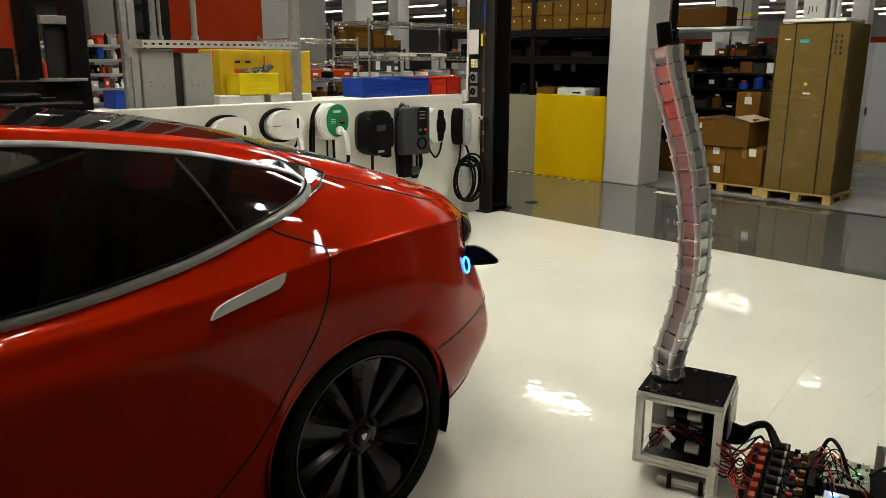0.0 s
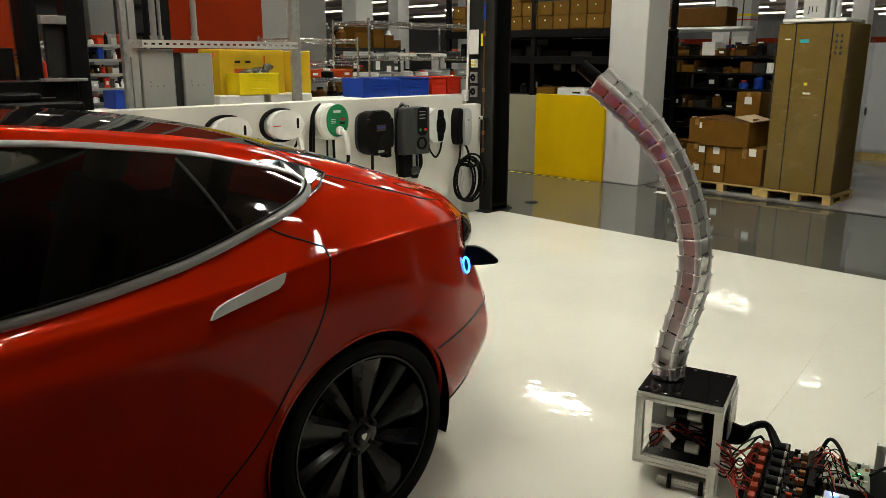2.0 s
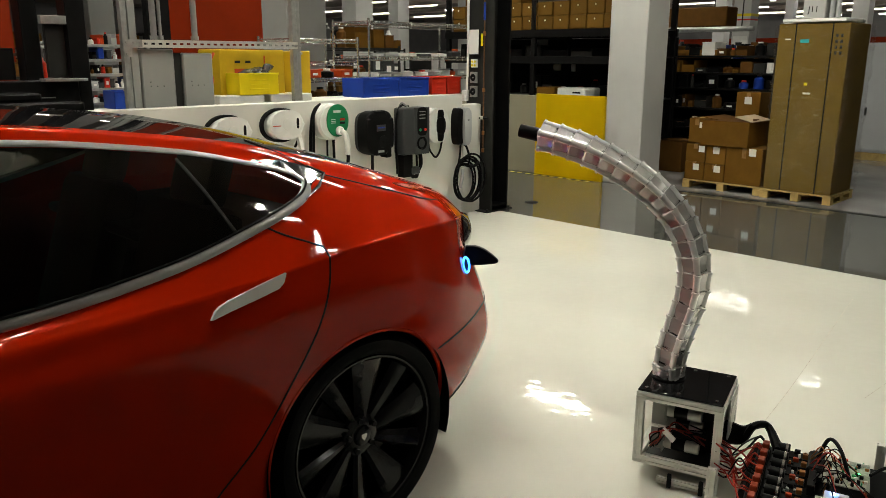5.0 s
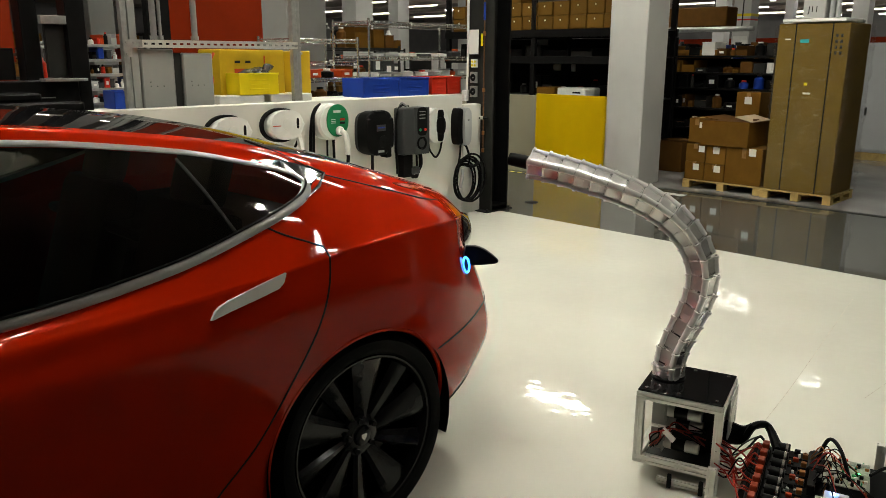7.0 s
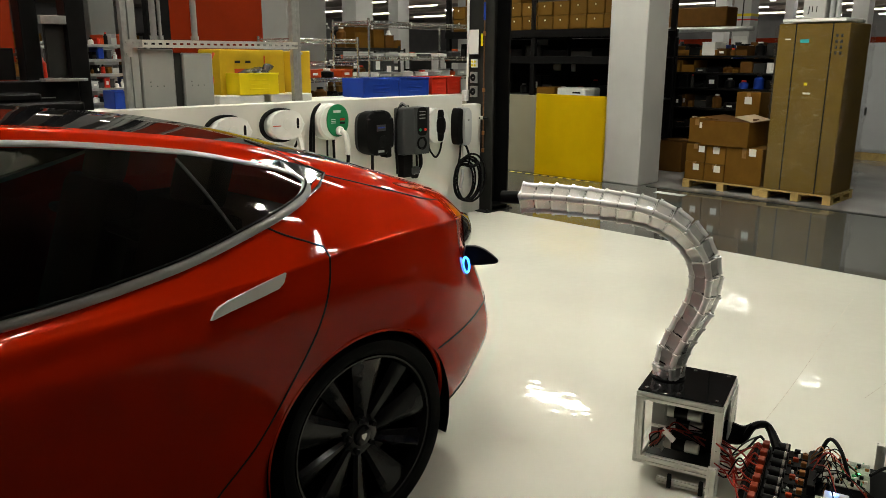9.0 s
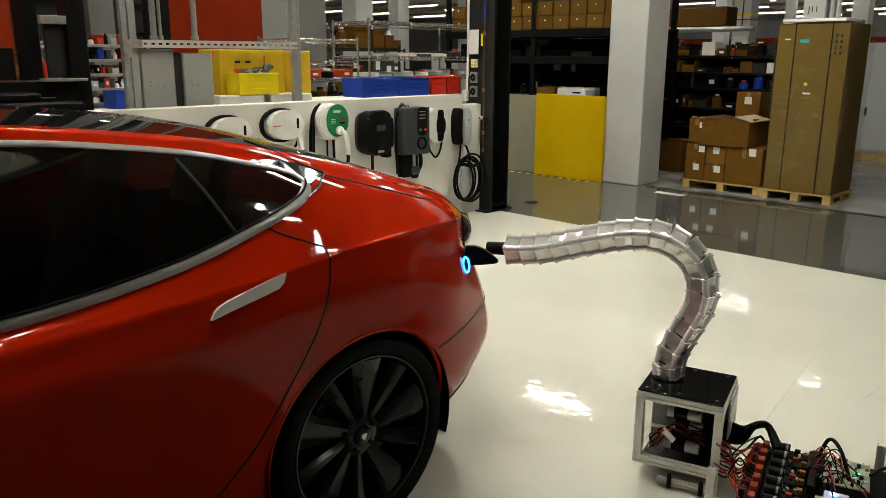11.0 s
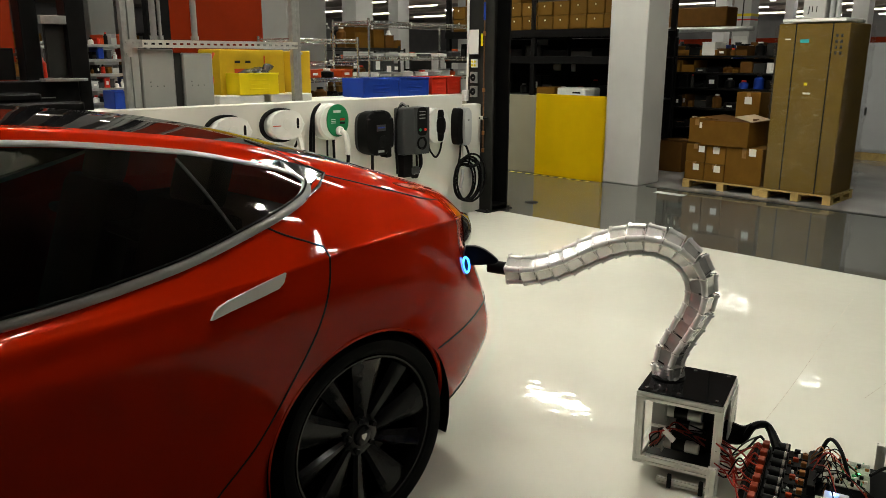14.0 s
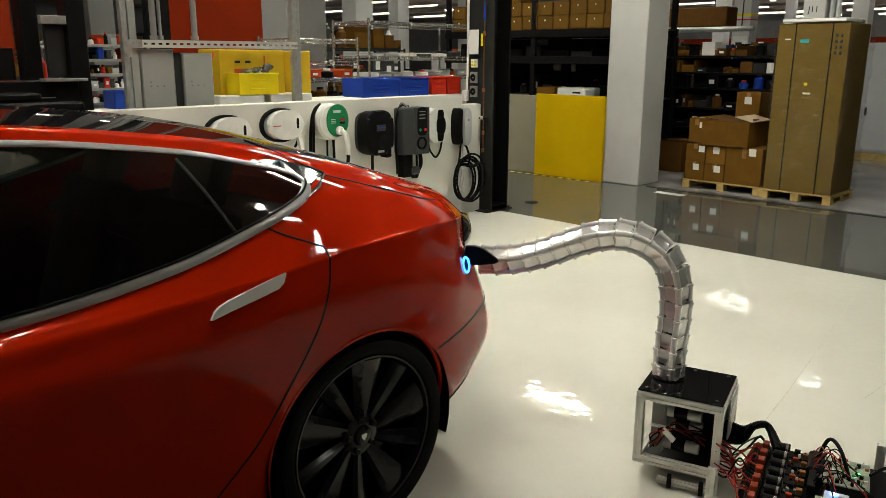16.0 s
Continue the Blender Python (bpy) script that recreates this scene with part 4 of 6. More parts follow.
# ---------------------------------------------------------------- control tray beside the robot
def control_tray():
    root = thing("control_tray", "open black tray of motor drivers, relays and wiring", "electronics", ROBOT)
    rnd = random.Random(5)
    part("tray", box(-0.30, -0.88, 0.085, 0.30, -0.40, 0.105, 0.004), "black", root, "black mounting plate")
    for x, y in ((-0.26, -0.45), (0.26, -0.45), (-0.26, -0.84)):
        part("leg", rail(bmesh.new(), (x, y, 0), (x, y, 0.085)), "alu", root)
    part("upright", rail(bmesh.new(), (0.318, -0.832, 0.0), (0.318, -0.832, 0.20)), "alu", root, "slotted aluminium upright")
    strip = part("relay_bar", box(-0.28, -0.465, 0.106, 0.27, -0.425, 0.125, 0.003), "steel_black", root)
    for i in range(8):
        x = 0.235 - i * 0.068
        part("relay", box(x - 0.018, -0.463, 0.126, x + 0.018, -0.438, 0.150, 0.003), "relay", root, "dark orange relay block")
        part("driver_board", box(x - 0.027, -0.60, 0.118, x + 0.027, -0.475, 0.124, 0.001), "steel_black", root)
        for c in range(5):
            cx, cy = x + rnd.uniform(-0.02, 0.02), rnd.uniform(-0.595, -0.54)
            part("chip", box(cx - 0.004, cy - 0.004, 0.1245, cx + 0.004, cy + 0.004, 0.1245 + rnd.uniform(0.004, 0.014), 0.0008), rnd.choice(("label", "copper", "silver_plastic", "orange", "black")), root)
        cap = part("capacitor", cyl(bmesh.new(), (x - 0.010, -0.535, 0.147), (x - 0.010, -0.485, 0.147), 0.018, 16), "steel_black", root, "dark capacitor with a bright end", smooth=True)
        part("capacitor_band", cyl(bmesh.new(), (x - 0.010, -0.529, 0.147), (x - 0.010, -0.520, 0.147), 0.0185, 16), "chrome", cap)
        part("terminal", box(x + 0.006, -0.57, 0.124, x + 0.020, -0.55, 0.140, 0.002), "relay" if i % 2 else "black", root)
        part("heat_sink", box(x - 0.022, -0.598, 0.124, x - 0.004, -0.58, 0.142, 0.001), "copper", root)
    # wires from the frame to the relays
    for i in range(18):
        x1 = 0.24 - (i % 8) * 0.068 + rnd.uniform(-0.02, 0.02)
        x0 = 0.02 + rnd.uniform(-0.03, 0.06)
        z0 = 0.08 + rnd.random() * 0.14
        mid = rnd.uniform(0.06, 0.19)
        part("wire", tubed([(x0, -0.30, z0), (x0 + rnd.uniform(-0.05, 0.02), -0.345, z0 * 0.8 + 0.02), (0.5 * (x0 + x1) + rnd.uniform(-.03, .03), -0.385, mid),
                            (x1, -0.42, 0.158), (x1, -0.44, 0.150)], 0.0030, 6, 6), "wire_red" if i % 4 else "black", root)
    for i in range(5):
        d = i * 0.012
        part("cable", tubed([(0.22 - d, -0.30, 0.20 - d), (0.25, -0.36, 0.175 - d), (0.27 - d, -0.40, 0.190 + d * 0.4), (0.28, -0.445, 0.195), (0.24 - d, -0.49, 0.150)], 0.014, 7, 8), "black", root, "thick black cable", smooth=True)
    # controller boards
    for (x0, y0, x1, y1, z) in ((0.02, -0.80, 0.22, -0.655, 0.150), (-0.24, -0.74, -0.06, -0.64, 0.135), (-0.24, -0.87, -0.04, -0.77, 0.128)):
        b = part("controller_board", box(x0, y0, z, x1, y1, z + 0.004), "pcb", root, "crowded pale circuit board")
        for k in range(60):
            w, d, h = rnd.uniform(0.003, 0.014), rnd.uniform(0.004, 0.014), rnd.uniform(0.004, 0.018)
            cx, cy = rnd.uniform(x0 + 0.01, x1 - 0.01), rnd.uniform(y0 + 0.01, y1 - 0.01)
            part("chip", box(cx - w / 2, cy - d / 2, z + 0.004, cx + w / 2, cy + d / 2, z + 0.004 + h, 0.0006),
                 rnd.choice(("black", "white_plastic", "alu", "copper", "green", "black", "bin_red")), b)
        for sx in (x0 + 0.01, x1 - 0.01):
            for sy in (y0 + 0.01, y1 - 0.01):
                part("standoff", cyl(bmesh.new(), (sx, sy, 0.105), (sx, sy, z), 0.004, 8), "copper", root)
    part("power_supply", box(-0.02, -0.635, 0.106, 0.26, -0.61, 0.148, 0.003), "steel_black", root)
    part("servo_drive", box(0.10, -0.655, 0.106, 0.24, -0.60, 0.155, 0.006), "steel_black", root, "black drive with a bright edge")
    part("drive_label", box(0.098, -0.652, 0.125, 0.0995, -0.61, 0.140), "label", root)
    part("power_box", box(-0.16, -0.74, 0.14, -0.075, -0.665, 0.175, 0.003), "white_plastic", root, "white power module")
    part("status_lamp", lathe([(0.175, 0.006), (0.180, 0.005), (0.182, 0.0)], 10, "Z"), "blue_lamp", root, "bright blue status lamp", m=pose(-0.095, -0.695, 0))
    part("status_lamp", lathe([(0.170, 0.004), (0.174, 0.003), (0.175, 0.0)], 8, "Z"), "green_lamp", root, "green status lamp", m=pose(0.10, -0.765, 0))
    for i in range(16):
        x0, y0 = rnd.uniform(-0.05, 0.2), rnd.uniform(-0.66, -0.60)
        x1, y1 = rnd.uniform(-0.22, 0.2), rnd.uniform(-0.86, -0.68)
        part("wire", tubed([(x0, y0, 0.15), ((2 * x0 + x1) / 3, (2 * y0 + y1) / 3, rnd.uniform(0.18, 0.235)), ((x0 + 2 * x1) / 3, (y0 + 2 * y1) / 3, rnd.uniform(0.16, 0.20)), (x1, y1, 0.15)], 0.0020, 6, 6),
             rnd.choice(("black", "black", "black", "black", "bin_blue", "wire_red", "black", "copper")), root)
    part("cable", tubed([(0.05, -0.74, 0.16), (0.12, -0.70, 0.235), (0.18, -0.66, 0.24), (0.16, -0.63, 0.17)], 0.007, 8, 8), "black", root, smooth=True)
    part("cable", tubed([(0.12, -0.80, 0.165), (0.20, -0.86, 0.17), (0.22, -0.95, 0.12), (0.25, -1.1, 0.012), (0.3, -1.4, 0.008)], 0.006, 8, 8), "black", root, smooth=True)


# ---------------------------------------------------------------- wall chargers
def charger_cable(root, pts, r=0.011, material="black", label=""):
    return part("cable", tubed(pts, r, 8, 8), material, root, label, smooth=True)


def wall_chargers():
    g = "wall chargers on the white partition"
    # two white oval units with a wrapped cable
    for cx, cz in ((3.055, 1.015), (3.54, 1.045)):
        r = thing("wall_charger", "white oval wall charger with black cable wound behind it", "charger", pose(cx, 5.35, cz), g)
        part("housing", outline(bmesh.new(), oval(0.32, 0.235, 40, 2.2, 0.015), 0.125, bevel=0.028), "white_plastic", r, smooth=True)
        part("back_box", outline(bmesh.new(), oval(0.20, 0.16, 24, 3), 0.06), "black", r)
        for d in (0.03, 0.055):
            part("cable", tube(bmesh.new(), [Vector((x, -d, z)) for x, z in oval(0.345, 0.25, 36, 2.1, -0.005, -0.004)], 0.012, 8, True), "black", r, smooth=True)
        part("dial", lathe([(-0.120, 0.045), (-0.129, 0.043), (-0.129, 0.030), (-0.124, 0.0)], 28), "white_plastic", r, m=pose(0.01, 0, 0.005), smooth=True)
        part("grip_slot", outline(bmesh.new(), oval(0.022, 0.085, 18, 3), 0.010, pose(0.108, -0.119, 0.01)), "black", r)
        part("stripe", box(-0.125, -0.1275, -0.006, -0.05, -0.121, 0.001), "orange", r, "thin red stripe")
        charger_cable(r, [(0.13, -0.05, -0.05), (0.15, -0.06, -0.12), (0.10, -0.05, -0.24), (0.05, -0.04, -0.45)])
        part("plug", outline(bmesh.new(), [(-0.02, 0), (0.02, 0), (0.015, -0.12), (-0.015, -0.12)], 0.035, pose(0.13, -0.08, -0.09, 0, -12, 0), bevel=0.006), "white_plastic", r)
    # round unit with a green face
    r = thing("wall_charger", "round white wall charger with a green face and white nozzle", "charger", pose(4.005, 5.35, 1.045), g)
    part("housing", lathe([(0.0, 0.15), (-0.06, 0.155), (-0.105, 0.152), (-0.125, 0.135), (-0.13, 0.0)], 48), "white_plastic", r, smooth=True)
    part("face", outline(bmesh.new(), oval(0.225, 0.27, 36, 2.1), 0.010, pose(0.04, -0.127, 0.01), bevel=0.003), "green", r, "green printed face")
    for x, z, w, h, m in ((0.03, 0.085, 0.075, 0.020, "label"), (-0.01, 0.02, 0.045, 0.006, "label"), (-0.01, 0.006, 0.045, 0.006, "label"), (-0.01, -0.008, 0.045, 0.006, "label"),
                          (0.085, 0.018, 0.05, 0.018, "bin_red"), (0.085, -0.012, 0.05, 0.016, "steel_dark")):
        part("print_bar", box(x - w / 2, -0.1405, z - h / 2, x + w / 2, -0.1375, z + h / 2), m, r)
    part("holster", lathe([(-0.137, 0.038), (-0.16, 0.036), (-0.165, 0.026), (-0.15, 0.0)], 24), "white_plastic", r, m=pose(0.05, 0, -0.075), smooth=True)
    part("nozzle", tubed([(0.05, -0.17, -0.075), (0.065, -0.20, -0.11), (0.085, -0.20, -0.19), (0.10, -0.185, -0.27)], 0.024, 8, 12), "white_plastic", r, "white charging nozzle", smooth=True)
    charger_cable(r, [(0.10, -0.185, -0.265), (0.108, -0.17, -0.34), (0.10, -0.12, -0.5), (0.06, -0.1, -0.62)], 0.015)
    charger_cable(r, [(-0.02, -0.06, -0.14), (-0.015, -0.05, -0.3), (-0.015, -0.05, -0.5)], 0.009)
    charger_cable(r, [(0.045, -0.06, -0.14), (0.055, -0.05, -0.3), (0.055, -0.05, -0.5)], 0.012)
    charger_cable(r, [(-0.06, -0.03, 0.14), (-0.13, -0.05, 0.10), (-0.165, -0.05, 0.0), (-0.185, -0.05, -0.2), (-0.19, -0.05, -0.45)], 0.016)
    charger_cable(r, [(-0.09, -0.05, 0.12), (-0.15, -0.06, 0.06), (-0.17, -0.08, -0.05), (-0.18, -0.08, -0.3)], 0.012)
    # black hooded unit
    r = thing("wall_charger", "bulky black wall charger with a rounded hood", "charger", pose(4.485, 5.35, 0.93), g)
    part("back_plate", outline(bmesh.new(), oval(0.29, 0.36, 36, 3.6, -0.01, -0.01), 0.05, bevel=0.015), "grey_plastic", r, smooth=True)
    part("housing", outline(bmesh.new(), oval(0.315, 0.385, 40, 3.6, 0.0, -0.01), 0.13, pose(0, -0.04, 0), bevel=0.04), "black", r, smooth=True)
    part("hood", tube(bmesh.new(), [Vector((x, -0.145, z)) for x, z in oval(0.285, 0.345, 40, 3.6, 0.0, 0.0)[:21]], 0.018, 8), "steel_black", r, smooth=True)
    part("screen", box(-0.045, -0.1735, 0.01, 0.06, -0.1695, 0.065, 0.002), "grey_plastic", r, "small grey display")
    part("screen_bar", box(-0.03, -0.1755, 0.035, 0.045, -0.1737, 0.046), "bin_blue", r)
    part("dial", lathe([(-0.16, 0.055), (-0.176, 0.052), (-0.176, 0.04), (-0.168, 0.0)], 24), "steel_black", r, m=pose(0.03, 0, -0.085), smooth=True)
    part("badge", box(-0.03, -0.1735, -0.178, 0.04, -0.15, -0.158, 0.003), "silver_plastic", r)
    part("socket_box", box(0.115, -0.11, -0.24, 0.185, -0.02, -0.13, 0.008), "black", r)
    charger_cable(r, [(-0.04, -0.1, -0.17), (-0.04, -0.1, -0.3), (-0.03, -0.08, -0.5)], 0.014)
    # dark grey box with two push buttons
    r = thing("wall_charger", "dark grey wall charger with green and red buttons", "charger", pose(4.93, 5.35, 0.92), g)
    part("housing", box(-0.145, -0.15, -0.225, 0.165, 0.0, 0.205, 0.022, seg=3), "grey_plastic", r, smooth=True)
    part("face_plate", box(-0.015, -0.157, -0.225, 0.165, -0.149, 0.205, 0.012, seg=2), "grey_plastic", r, smooth=True)
    part("control_panel", outline(bmesh.new(), oval(0.125, 0.26, 28, 4, 0.075, 0.075), 0.006, pose(0, -0.157, 0), bevel=0.002), "steel_black", r)
    for z in (0.165, 0.135, 0.105):
        part("print_bar", box(0.035, -0.1655, z - 0.004, 0.11, -0.1632, z + 0.004), "grey_panel", r)
    for x, m in ((0.045, "green"), (0.108, "bin_red")):
        part("push_button", lathe([(-0.163, 0.013), (-0.172, 0.012), (-0.173, 0.0)], 16), m, r, m=pose(x, 0, 0.0), smooth=True)
    part("socket", lathe([(-0.155, 0.062), (-0.166, 0.060), (-0.168, 0.048), (-0.158, 0.045), (-0.150, 0.0)], 28), "black", r, m=pose(0.07, 0, -0.125), smooth=True)
    part("hook", tubed([(-0.10, -0.03, 0.20), (-0.09, -0.06, 0.245), (-0.06, -0.09, 0.22), (-0.05, -0.1, 0.20)], 0.008, 8, 8), "galv", r, smooth=True)
    charger_cable(r, [(0.0, -0.05, 0.21), (-0.10, -0.06, 0.22), (-0.165, -0.07, 0.12), (-0.175, -0.07, -0.1), (-0.16, -0.07, -0.4)], 0.012)
    for k, x in enumerate((0.09, 0.125, 0.145)):
        charger_cable(r, [(x, -0.06, -0.2), (x + 0.01, -0.06, -0.35), (x - 0.05 * k, -0.07, -0.45), (0.02, -0.06, -0.42)], 0.011)
    part("drop_box", box(-0.10, -0.09, -0.44, 0.02, 0.0, -0.232, 0.006), "black", r)
    part("plug", box(0.0, -0.11, -0.42, 0.10, -0.03, -0.35, 0.012), "grey_plastic", r)
    # round white unit with a black band
    r = thing("wall_charger", "oval white wall charger with a black centre band", "charger", pose(5.285, 5.35, 0.935), g)
    part("housing", outline(bmesh.new(), oval(0.30, 0.335, 40, 2.05), 0.09, bevel=0.035), "white_plastic", r, smooth=True)
    part("back_box", outline(bmesh.new(), oval(0.315, 0.32, 36, 2.1, -0.01), 0.03), "black", r)
    part("band", outline(bmesh.new(), oval(0.085, 0.30, 30, 5, 0.03), 0.008, pose(0, -0.087, 0), bevel=0.003), "black", r, "glossy black band")
    part("socket", outline(bmesh.new(), oval(0.11, 0.16, 26, 3, 0.03, 0.0), 0.02, pose(0, -0.088, 0), bevel=0.006), "black", r, smooth=True)
    charger_cable(r, [(-0.10, -0.05, -0.12), (-0.09, -0.06, -0.22), (-0.02, -0.07, -0.30), (0.05, -0.06, -0.25), (0.09, -0.05, -0.15)], 0.010)
    # slim silver unit with a hanging coil
    r = thing("wall_charger", "slim silver and black wall charger with coiled cable below", "charger", pose(5.63, 5.35, 0.905), g)
    part("housing", outline(bmesh.new(), oval(0.10, 0.37, 30, 3.2, 0.035), 0.13, bevel=0.02), "silver_plastic", r, smooth=True)
    part("side_shell", outline(bmesh.new(), oval(0.10, 0.36, 30, 2.6, -0.03), 0.10, bevel=0.02), "black", r, smooth=True)
    part("badge", box(0.028, -0.1325, 0.06, 0.048, -0.129, 0.07), "steel_dark", r)
    for k in range(5):
        w, h = 0.30 + 0.025 * k, 0.36 + 0.03 * k
        ring = oval(w, h, 36, 2.1, 0.065 + 0.012 * (k % 3), -0.56 + 0.012 * k)
        part("cable_coil", tube(bmesh.new(), [Vector((x, -0.05 - 0.018 * k + 0.02 * math.sin(3 * x + k), z)) for x, z in ring], 0.011, 8, True), "black", r, smooth=True)
    charger_cable(r, [(0.0, -0.06, -0.17), (-0.03, -0.08, -0.28), (-0.08, -0.10, -0.40), (-0.09, -0.1, -0.55)], 0.011)
    charger_cable(r, [(0.01, -0.06, -0.17), (0.06, -0.08, -0.20), (0.10, -0.09, -0.32), (0.08, -0.09, -0.40)], 0.011)
    part("plug", tubed([(-0.03, -0.12, -0.42), (-0.05, -0.13, -0.50), (-0.08, -0.13, -0.60)], 0.018, 6, 10), "silver_plastic", r, "grey charging plug", smooth=True)
    part("hanger", tubed([(0.05, -0.02, -0.38), (0.11, -0.12, -0.40), (0.20, -0.12, -0.37), (0.22, -0.02, -0.36)], 0.016, 8, 8), "black", r, smooth=True)


# ---------------------------------------------------------------- steel post and lift
def h_post():
    r = thing("steel_post", "black painted steel H-section post with conduit and outlets", "post", pose(6.0, 5.2, 0))
    # near flange coloured lighter as it is lit, recessed web black for shade
    part("flange", box(0, 0, 0.012, 0.02, 0.36, 5.3, 0.002), "steel_dark", r)
    part("flange", box(0.25, 0, 0.012, 0.27, 0.36, 5.3, 0.002), "steel_black", r)
    part("web", box(0.02, 0.17, 0.012, 0.25, 0.19, 5.3), "steel_black", r)
    part("stiffener", box(0.021, 0.003, 0.05, 0.249, 0.168, 0.066), "steel_black", r)
    part("base_plate", box(-0.08, -0.02, 0.0, 0.33, 0.42, 0.012, 0.003), "steel_black", r)
    for x, y in ((-0.05, 0.0), (0.30, 0.0)):
        part("bolt", cyl(bmesh.new(), (x, y + 0.01, 0.012), (x, y + 0.01, 0.035), 0.013, 6), "steel_dark", r)
    for z in (1.37, 1.23):
        o = part("outlet", box(-0.03, 0.20, z - 0.055, -0.001, 0.29, z + 0.055, 0.005), "galv", r, "metal twist-lock outlet")
        part("socket", lathe([(-0.03, 0.036), (-0.036, 0.034), (-0.036, 0.026), (-0.028, 0.0)], 20, "X"), "black", o, m=pose(0, 0.245, z))
    sw = part("switch_plate", box(-0.03, 0.20, 1.47, -0.001, 0.28, 1.55, 0.004), "white_plastic", r, "cream double socket plate")
    for y in (0.222, 0.258):
        for z in (1.492, 1.528):
            part("switch", lathe([(-0.03, 0.014), (-0.035, 0.012), (-0.036, 0.0)], 12, "X"), "bin_yellow", sw, m=pose(0, y, z))
    part("notice", box(-0.036, 0.17, 1.60, -0.032, 0.30, 1.84, 0.0), "label", r, "white paper notice")
    part("conduit", tubed([(-0.02, 0.335, 1.18), (-0.02, 0.335, 1.35), (-0.02, 0.325, 1.45), (-0.02, 0.325, 2.0), (-0.02, 0.325, 5.2)], 0.013, 6, 10), "white_plastic", r, "pale conduit", smooth=True)
    part("junction_box", box(-0.05, 0.325, 1.13, -0.002, 0.385, 1.24, 0.004), "white_plastic", r)
    pipe = part("air_pipe", cyl(bmesh.new(), (-0.03, 0.095, 0.66), (-0.03, 0.095, 5.2), 0.007, 12), "pipe_brown", r, "dull brown compressed-air pipe", smooth=True)
    part("valve", cyl(bmesh.new(), (-0.045, 0.13, 0.97), (-0.045, 0.03, 0.97), 0.012, 10), "steel_black", pipe)
    part("valve", box(-0.06, 0.075, 0.955, -0.015, 0.115, 0.99, 0.004), "chrome", pipe)
    for z in (0.64, 0.82, 1.25, 1.80):
        part("fitting", cyl(bmesh.new(), (-0.03, 0.095, z - 0.02), (-0.03, 0.095, z + 0.02), 0.014, 8), "copper", pipe)
    part("lever", box(-0.055, 0.10, 1.68, -0.04, 0.125, 1.80, 0.004), "bin_yellow", pipe, "yellow valve lever")
    part("filter", cyl(bmesh.new(), (-0.03, 0.095, 1.93), (-0.03, 0.095, 2.10), 0.011, 12), "bin_blue", pipe, "blue pipe sleeve", smooth=True)


def lift():
    r = thing("vehicle_lift", "black steel vehicle lift frame with cross beam", "vehicle lift", pose(0, 6.1, 0))
    part("post", box(2.26, 0, 0, 2.40, 0.16, 5.2, 0.006), "steel_black", r, "black lift post")
    part("post", box(1.98, 0.1, 0, 2.10, 0.26, 5.2, 0.006), "steel_black", r)
    part("edge_strut", box(2.341, 0.05, 0, 2.369, 0.09, 5.2, 0.003), "galv", r, "galvanised strut beside the post")
    part("cross_beam", box(-1.2, -0.02, 1.24, 2.30, 0.14, 1.40, 0.008), "steel_black", r)
    part("tool_tray", box(2.03, -0.12, 1.395, 2.33, 0.0, 1.415, 0.003), "galv", r)
    part("cover_panel", box(2.12, 0.05, 1.42, 2.255, 0.09, 1.84, 0.004), "steel_dark", r, "dark grey cover panel")
    part("slotted_bar", box(2.08, -0.01, 1.80, 2.26, 0.04, 1.86, 0.003), "galv", r)
    part("arm_pad", box(1.6, -0.25, 1.27, 1.95, -0.06, 1.32, 0.01), "black", r)
    part("arm_bar", box(1.2, -0.35, 1.20, 2.2, -0.22, 1.26, 0.012), "steel_black", r)
    part("locker", box(1.55, 0.16, 1.405, 1.93, 0.4, 1.63, 0.006), "steel_black", r)
    part("label_bar", box(1.86, -0.025, 1.275, 2.12, -0.0215, 1.283), "galv", r)
    s = thing("tool_stand", "pale blue tubular stand with a red bottle", "stand", pose(2.09, 6.5, 0))
    part("tube_frame", tubed([(0, 0, 0), (0, 0, 1.2), (0, 0, 1.62), (0.14, 0, 1.64)], 0.012, 6, 8), "silver_plastic", s, smooth=True)
    part("shelf", box(-0.0, -0.1, 1.395, 0.16, 0.1, 1.41), "silver_plastic", s)
    part("bottle", lathe([(1.41, 0.0), (1.41, 0.045), (1.52, 0.045), (1.54, 0.03), (1.57, 0.02), (1.57, 0.0)], 16, "Z"), "bin_red", s, m=pose(0.09, 0, 0), smooth=True)


# ---------------------------------------------------------------- behind the partition
def slotted_bar(x0, x1, z0, z1, y0, y1):
    """A strut channel with slot holes cut through its face."""
    bm = bmesh.new()
    pitch = 0.055
    n = int((x1 - x0) / pitch)
    zc, h = (z0 + z1) / 2, 0.007
    bx(bm, x0, y0, z0, x1, y0 + 0.003, zc - h)
    bx(bm, x0, y0, zc + h, x1, y0 + 0.003, z1)
    for i in range(n + 1):
        a = x0 + i * pitch
        bx(bm, a, y0, zc - h, min(a + 0.026, x1), y0 + 0.003, zc + h)
    bx(bm, x0, y0 + 0.003, z1 - 0.003, x1, y1, z1)
    bx(bm, x0, y0 + 0.003, z0, x1, y1, z0 + 0.003)
    return bm


